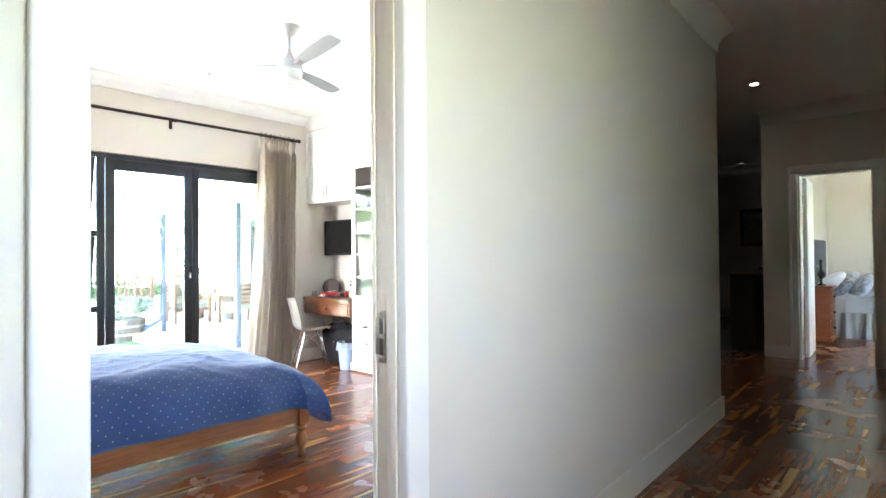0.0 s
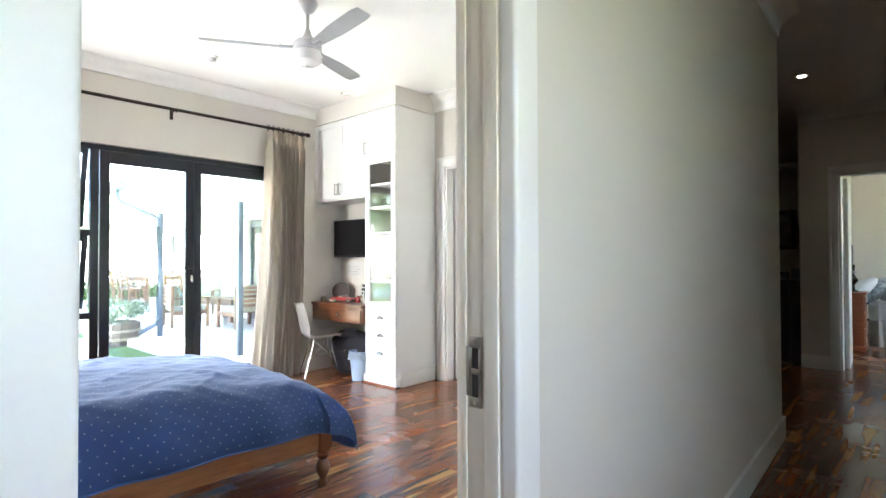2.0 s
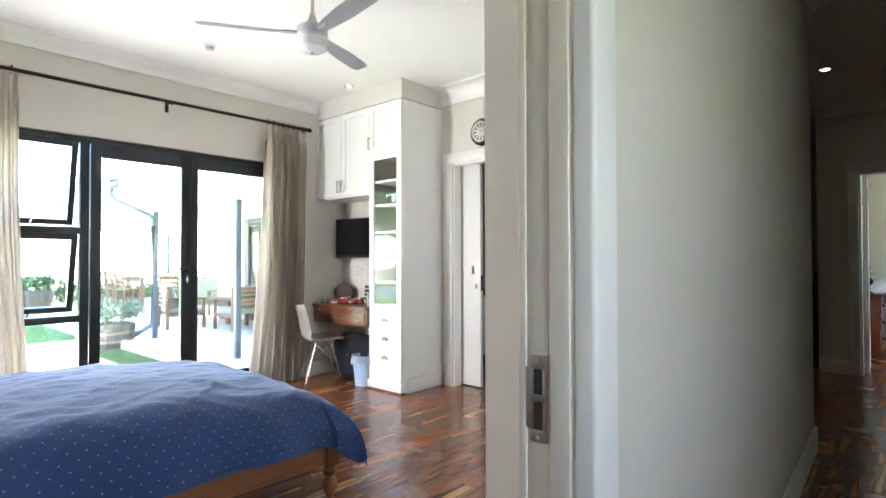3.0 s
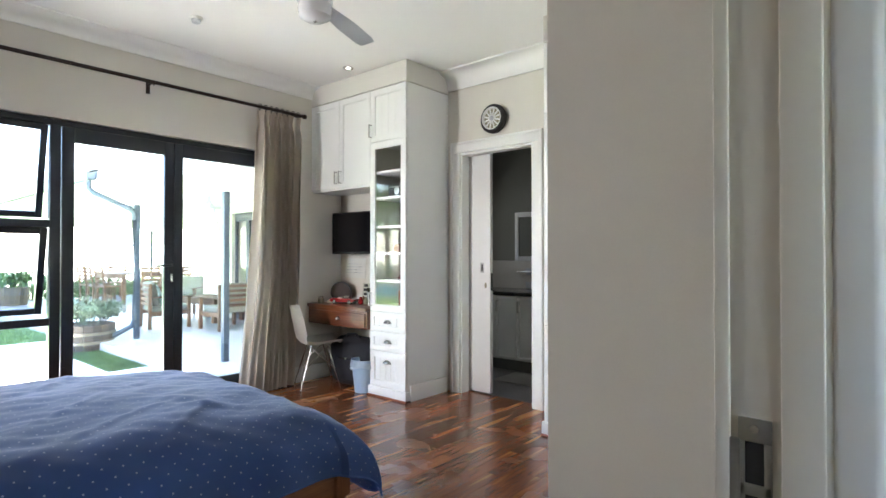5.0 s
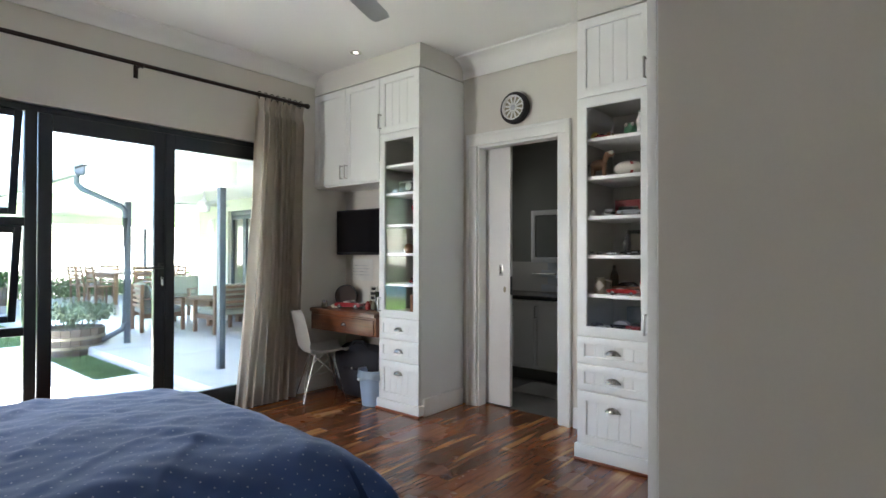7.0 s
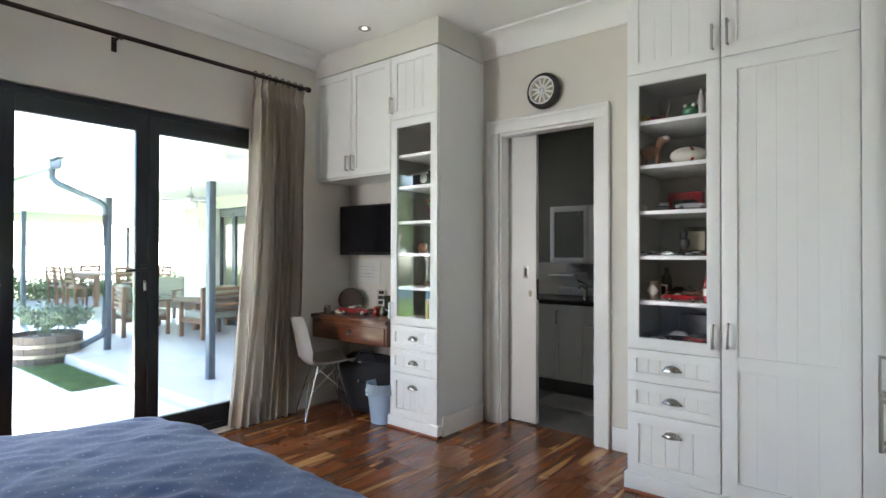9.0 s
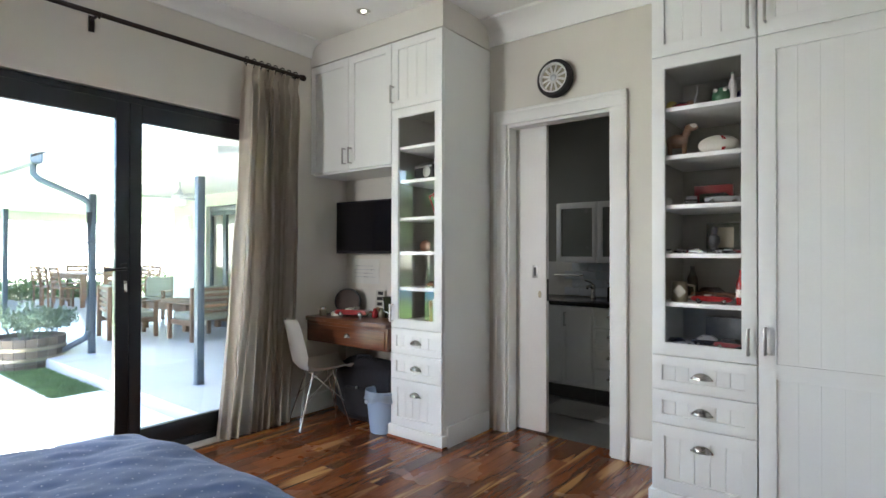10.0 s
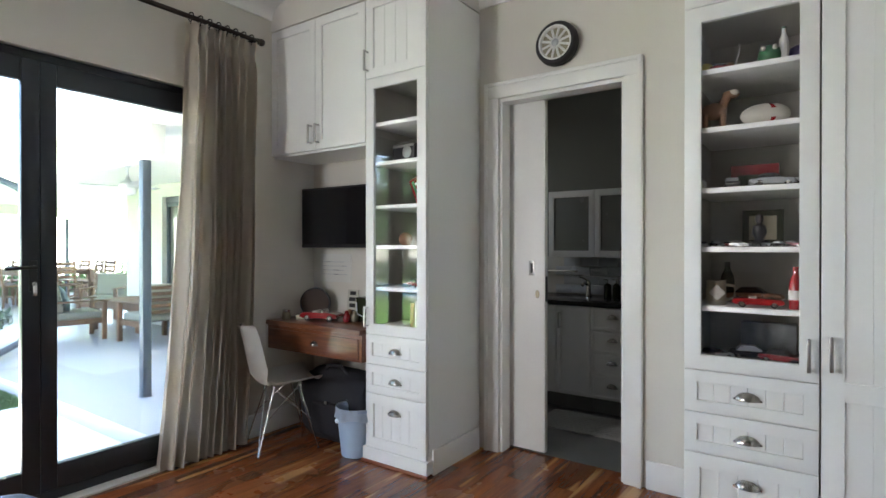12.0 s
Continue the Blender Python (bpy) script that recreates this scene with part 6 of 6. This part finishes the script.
for k in range(3):
    dr = part("drawer", box(0.30, 0.312, 0.02, 0.36, 0.08 + 0.205 * k, 0.27 + 0.205 * k, 0.004), CHERRY, root)
    part("knob", add_ball(bmesh.new(), (0.325, 0.19, 0.175 + 0.205 * k), 0.016), BLACK, dr)
root = thing("table_lamp", pose(0.90, 8.88, 0.73), "dark turned candlestick lamp base", "lamp")
part("stem", add_lathe(bmesh.new(), [(0.05, 0), (0.055, 0.012), (0.018, 0.03), (0.015, 0.09), (0.048, 0.13), (0.052, 0.16), (0.030, 0.19), (0.014, 0.22), (0.018, 0.30), (0.022, 0.34), (0.008, 0.35)], seg=20), BLACKGLOSS, root)
root = thing("far_bed", pose(0.712, 9.20, 0), "white-made bed with a grey headboard and valance", "bed")
part("headboard", box(0, 0.07, -0.02, 1.08, 0.3, 1.36, 0.02, 3), HEADGREY, root, "grey upholstered headboard")
part("mattress", box(0.08, 1.98, 0.02, 1.05, 0.30, 0.56, 0.05, 3), WHITECLOTH, root)


def valance(u, v):
    x = 0.08 + 1.9 * u
    return Vector((x, 0.0 + 0.022 * math.sin(x * 26) * (1 - v) + 0.012 * math.sin(x * 57), 0.008 + 0.34 * v))


bm = add_grid(bmesh.new(), 90, 6, valance)
bmesh.ops.solidify(bm, geom=bm.faces[:], thickness=0.004)
part("valance", bm, WHITECLOTH, root, "gathered white valance")


def far_duvet(u, v):
    x, s = 0.42 + 1.6 * u, v * 1.35
    y = -0.03 + max(0.0, s - 0.24)
    z = 0.60 - max(0.0, 0.24 - s) + 0.02 * noise.noise(Vector((x * 5, s * 6, 0))) + 0.012 * math.sin(x * 14 + s * 9)
    return Vector((x, y - 0.02 * math.sin(x * 16) * max(0.0, 0.24 - s) * 4, z))


bm = add_grid(bmesh.new(), 50, 40, far_duvet)
bmesh.ops.solidify(bm, geom=bm.faces[:], thickness=0.02)
part("cover", bm, WHITECLOTH, root, "crumpled white bed cover")
for k, (x, y, z, r) in enumerate(((0.93, 9.42, 0.74, 50), (1.09, 9.55, 0.72, 42), (1.27, 9.48, 0.68, 30))):
    root = thing("cushion", pose(x, y, z, 0, r, 8 * k), "floral grey cushion leaning on the bed", "cushion", "cushions on the far bed")
    part("cover", add_ball(bmesh.new(), (0, 0, 0), 0.23, 0.42, 1.1, 1.0, 20, 12), FLORAL if k else WHITECLOTH, root)

# ---- shelf things ----


def ball_ornament(x, y, z, r, mat, label, name="ornament"):
    root = thing(name, pose(x, y, z), label, "ornament", "shelf ornaments")
    part("body", add_lathe(bmesh.new(), [(r * 0.5, 0), (r * 0.9, r * 0.4), (r, r * 0.9), (r * 0.85, r * 1.5), (r * 0.4, r * 1.85), (r * 0.1, r * 1.95)], seg=18), mat, root)
    return root


def bottle(x, y, z, r, h, mat, label, cap, band=None):
    root = thing("bottle", pose(x, y, z), label, "bottle", "bottles on the shelves")
    part("body", add_lathe(bmesh.new(), [(r * 0.9, 0), (r, 0.006), (r, h * 0.55), (r * 0.85, h * 0.68), (r * 0.42, h * 0.82), (r * 0.40, h * 0.95), (r * 0.44, h * 0.96)], seg=20), mat, root)
    part("cap", add_lathe(bmesh.new(), [(r * 0.46, h * 0.955), (r * 0.46, h), (r * 0.2, h)], seg=14), cap, root)
    if band:
        part("label_band", add_lathe(bmesh.new(), [(r * 1.0, h * 0.22), (r * 1.02, h * 0.225), (r * 1.02, h * 0.44), (r * 1.0, h * 0.445)], seg=20), band, root)


R1, R2, R3, R4, R5 = SHELF_R
R6 = 0.753
g = ball_ornament(-0.44, 3.72, R1, 0.042, GREEN, "round green toy figure on the shelf")
for x in (-0.02, 0.02):
    part("eye", add_ball(bmesh.new(), (x, -0.036, 0.062), 0.010), CREAM, g)
    part("foot", add_ball(bmesh.new(), (x * 1.3, -0.02, 0.006), 0.016, 1, 1.3, 0.6), GREEN, g)
ball_ornament(-0.66, 3.72, R1, 0.028, YELLOW, "small yellow bowl ornament on the shelf")
ball_ornament(-0.58, 3.74, R1, 0.026, BROWN, "small brown pebble ornament on the shelf")
ball_ornament(-0.35, 3.80, R1, 0.045, PURPLE, "blue-purple ornament on the shelf")
bottle(-0.395, 3.72, R1, 0.017, 0.14, PAPER, "slim white bottle with a green top", GREEN)
toy_car(pose(-0.60, 3.68, R1, 0, 0, 20), 0.09, DARKRED, "small maroon toy car on the shelf")
root = thing("wire_figure", pose(-0.555, 3.70, R1), "thin pale wire ornament on the shelf", "ornament")
part("wire", add_tube(bmesh.new(), [(0, 0, 0), (0.004, 0, 0.04), (0.016, 0, 0.075), (0.014, 0, 0.10)], 0.003, 6), SILVER, root)
part("base", add_rod(bmesh.new(), (0, 0, 0), (0, 0, 0.008), 0.018), PEWTER, root)
root = thing("toy_horse", pose(-0.63, 3.70, R2, 0, 0, 15), "brown and cream toy horse on the shelf", "toy")
hb = add_ball(bmesh.new(), (0, 0, 0.075), 0.045, 1.1, 0.7, 0.75)
add_tube(hb, [(0.03, 0, 0.09), (0.045, 0, 0.125), (0.05, 0, 0.14)], 0.018, 8)
add_ball(hb, (0.062, 0, 0.138), 0.022, 1.4, 0.75, 0.8)
part("body", hb, BROWN, root)
for x in (-0.032, 0.032):
    for y in (-0.016, 0.016):
        part("leg", add_rod(bmesh.new(), (x, y, 0), (x, y, 0.06), 0.009, 0.012), BROWN, root)
part("blaze", add_ball(bmesh.new(), (0.07, -0.008, 0.143), 0.014, 1.3, 0.8, 0.9), CREAM, root)
part("tail", add_tube(bmesh.new(), [(-0.045, 0, 0.09), (-0.062, 0, 0.07), (-0.062, 0, 0.03)], 0.006, 6), BLACK, root)
root = thing("rugby_ball", pose(-0.455, 3.72, R2, 0, 0, 8), "cream rugby ball with a red panel lying on the shelf", "ball")
part("cover", add_ball(bmesh.new(), (0, 0, 0.043), 0.043, 1.95, 1, 1, 28, 16), CREAM, root)
bm = bmesh.new()
add_ball(bm, (0, 0, 0.043), 0.0438, 1.95, 1, 1, 28, 16)
bmesh.ops.delete(bm, geom=[v for v in bm.verts if not (0.004 < v.co.x < 0.036)], context="VERTS")
part("red_panel", bm, RED, root, "red printed panel")
ball_ornament(-0.335, 3.80, R2, 0.024, OLIVE, "dark trinket on the shelf")
root = thing("model_box", pose(-0.50, 3.86, R3), "red boxed model with a dark window", "box")
part("carton", box(-0.085, 0.085, -0.03, 0.03, 0, 0.105, 0.002), DARKRED, root)
part("window", box(-0.06, 0.06, -0.032, -0.03, 0.02, 0.065), OLIVE, root)
toy_car(pose(-0.565, 3.70, R3, 0, 0, -80), 0.13, BLACKGLOSS, "black toy saloon on the shelf")
toy_car(pose(-0.43, 3.69, R3, 0, 0, 12), 0.15, SILVER, "silver toy saloon on the shelf")
toy_car(pose(-0.36, 3.78, R3, 0, 0, 30), 0.11, BLACKGLOSS, "black toy car on the shelf")
ball_ornament(-0.675, 3.72, R3, 0.022, CREAM, "small cream jar on the shelf")
for k, x in enumerate((-0.665, -0.62, -0.575, -0.535, -0.49, -0.45, -0.405, -0.365, -0.33)):
    toy_car(pose(x, 3.68 + 0.02 * (k % 3), R4, 0, 0, -70 + 17 * (k % 4)), 0.065 + 0.008 * (k % 2), (SILVER, BLACKGLOSS, DARKRED, SILVER, OLIVE)[k % 5], "tiny die-cast toy car in a row on the shelf")
root = thing("postcard", pose(-0.48, 3.94, R4, -4), "pale framed card standing at the back of the shelf", "card")
part("card", box(-0.075, 0.075, 0, 0.008, 0, 0.155), OLIVE, root)
part("print", box(-0.05, 0.05, -0.002, 0, 0.03, 0.13), PEWTER, root)
solo("figurine", add_lathe(bmesh.new(), [(0.024, 0), (0.026, 0.01), (0.014, 0.03), (0.026, 0.055), (0.022, 0.08), (0.008, 0.09), (0.015, 0.105), (0.012, 0.12), (0.002, 0.128)], seg=16), BLACK, "small dark figurine on the shelf", "figurine", pose(-0.475, 3.74, R4))
root = thing("tankard", pose(-0.62, 3.70, R5), "pewter tankard with a diamond emblem", "tankard")
part("cup", add_lathe(bmesh.new(), [(0.036, 0), (0.038, 0.006), (0.034, 0.09), (0.037, 0.096), (0.033, 0.096), (0.030, 0.01), (0.002, 0.01)], seg=22), PEWTER, root)
part("handle", add_tube(bmesh.new(), [(0.034, 0, 0.08), (0.066, 0, 0.075), (0.066, 0, 0.03), (0.036, 0, 0.02)], 0.006, 8), PEWTER, root)
em = box(-0.022, 0.022, -0.002, 0.002, -0.022, 0.022, 0.002)
em.transform(Matrix.Translation((0.01, -0.04, 0.05)) @ Matrix.Rotation(radians(45), 4, "Y"))
part("emblem", em, CREAM, root, "pale diamond emblem")
bottle(-0.60, 3.86, R5, 0.026, 0.165, OLIVE, "dark olive glass bottle at the back of the shelf", BLACK)
bottle(-0.355, 3.68, R5, 0.022, 0.155, RED, "red and white metal bottle on the shelf", RED, PAPER)
toy_car(pose(-0.475, 3.68, R5, 0, 0, 6), 0.17, RED, "red open-topped toy car on the shelf", True)
toy_car(pose(-0.50, 3.86, R5, 0, 0, -5), 0.20, BROWN, "brown toy car at the back of the shelf")
toy_car(pose(-0.62, 3.68, R6, 0, 0, 40), 0.13, SILVER, "silver toy car at the bottom of the cabinet")
toy_car(pose(-0.50, 3.76, R6, 0, 0, 8), 0.16, BLACKGLOSS, "black toy car at the bottom of the cabinet")
toy_car(pose(-0.40, 3.74, R6, 0, 0, -12), 0.15, DARKRED, "maroon toy car at the bottom of the cabinet")
toy_car(pose(-0.345, 3.64, R6, 0, 0, 4), 0.09, PAPER, "white toy car at the bottom of the cabinet")
root = thing("model_box", pose(-0.46, 3.98, R6), "grey boxed model at the back of the cabinet", "box")
part("carton", box(-0.10, 0.10, -0.03, 0.03, 0, 0.12, 0.002), PHOTO, root)

L1, L2, L3, L4, L5 = SHELF_L
L6 = 0.725
root = thing("radio", pose(-2.20, 3.72, L2, 0, 0, -6), "small black radio with a round dial", "radio")
part("case", box(-0.085, 0.085, -0.035, 0.035, 0, 0.105, 0.008), BLACK, root)
part("dial", add_lathe(bmesh.new(), [(0.032, 0.035), (0.034, 0.040), (0.028, 0.041), (0.002, 0.041)], (0.035, 0, 0.055), 24, "y"), STEEL, root)
part("trim_strip", box(-0.08, 0.08, -0.037, -0.035, 0.085, 0.098), STEEL, root)
part("handle", add_tube(bmesh.new(), [(-0.07, 0, 0.10), (-0.07, 0, 0.12), (0.07, 0, 0.12), (0.07, 0, 0.10)], 0.004, 6), STEEL, root)
ball_ornament(-2.02, 3.70, L1, 0.036, PAPER, "white folded cloth ornament on the shelf")
root = thing("skate_deck", pose(-2.13, 3.80, L3, 0, -24, 0), "small painted board leaning in the cabinet", "board")
part("deck", box(-0.05, 0.05, -0.006, 0.006, 0, 0.19, 0.02, 3), DARKRED, root)
part("stripe", box(0.008, 0.024, -0.009, -0.006, 0.02, 0.17), YELLOW, root)
part("stripe", box(-0.03, -0.014, -0.009, -0.006, 0.02, 0.17), GREEN, root)
for k in range(4):
    part("spot", box(-0.010, 0.004, -0.009, -0.006, 0.03 + 0.036 * k, 0.046 + 0.036 * k), PAPER, root)
ball_ornament(-2.06, 3.72, L4, 0.05, SILVER, "silver patterned ball ornament on the shelf")
ball_ornament(-2.26, 3.78, L4, 0.04, BROWN, "brown ornament on the shelf")
toy_car(pose(-2.12, 3.70, L5, 0, 0, -30), 0.13, RED, "red toy car on the cabinet shelf")
ball_ornament(-2.04, 3.74, L5, 0.034, RED, "red toy on the cabinet shelf")
for k in range(5):
    root = thing("book", pose(-2.00 - 0.032 * k, 3.74, L6), "slim paperback book standing in the cabinet", "book", "books in the cabinet")
    part("cover", box(-0.013, 0.013, -0.07, 0.07, 0, 0.17 - 0.012 * (k % 3), 0.002), (GREEN, PURPLE, OLIVE, PAPER, BROWN)[k], root)
    part("pages", box(-0.010, 0.010, -0.066, 0.068, 0.17 - 0.012 * (k % 3), 0.1705 - 0.012 * (k % 3)), PAPER, root)
solo("paper_stack", box(-0.07, 0.07, -0.09, 0.09, 0, 0.03, 0.003), PAPER, "low stack of papers in the cabinet", "papers", pose(-2.26, 3.75, L6))

# ---- floor planks ----


def plank_floor():
    """Narrow hardwood boards along y; those of the bedroom single, the rest joined."""
    rng = random.Random(7)
    floor = structure("floor", box(WX - 0.05, 4.0, -2.2, 11.0, -0.016, -0.0135), GROUT, "glossy red-brown hardwood floor with pale streaks", "floor")
    shared = {}
    rest = bmesh.new()
    W = 0.088
    count = 0
    def inside(x, y):
        if y > 4.2 and x < -0.4:
            return y > 5.87 and x > -2.6
        return True
    x = WX + 0.001
    rows = []
    while x < 4.0:
        y = -2.2 - rng.random() * 0.8
        while y < 11.0:
            L = rng.choice((0.35, 0.5, 0.65, 0.8, 1.0, 1.2))
            rows.append((x, y, L))
            y += L
        x += W
    for x, y, L in rows:
        y0, y1 = max(y, -2.2), min(y + L, 11.0)
        if y1 - y0 < 0.03:
            continue
        if x < -0.45 and y0 < 4.2 < y1:
            y1 = 4.2
        if y1 - y0 < 0.03 or not inside(x + W / 2, (y0 + y1) / 2):
            continue
        if x + W < EX and y0 < SY - 0.1:
            y0 = SY - 0.1
        if x + W > 3.02 and y1 < 7.0:
            continue
        if y1 - y0 < 0.03:
            continue
        near = x < 0.9 and 0.9 < y0 and y1 < 4.21 and not (x < -0.9 and y1 < 1.9 and x > -2.0)
        if near and abs((y1 - y0) - L) < 1e-6 and count < 295:
            if L not in shared:
                bm = box(0.0004, W - 0.0004, 0.0004, L - 0.0004, -0.0135, 0, 0.0006, 1)
                shared[L] = mesh_of("plank", bm, FLOORWOOD, False)
            ob = part("plank", shared[L], None, floor)
            ob.location = (x, y0, 0)
            count += 1
        else:
            add_box(rest, x + 0.0004, x + W - 0.0004, y0 + 0.0004, y1 - 0.0004, -0.0135, 0)
    tagged(part("plank_field", rest, FLOORWOOD, floor, "", False), kind="stuff")


plank_floor()
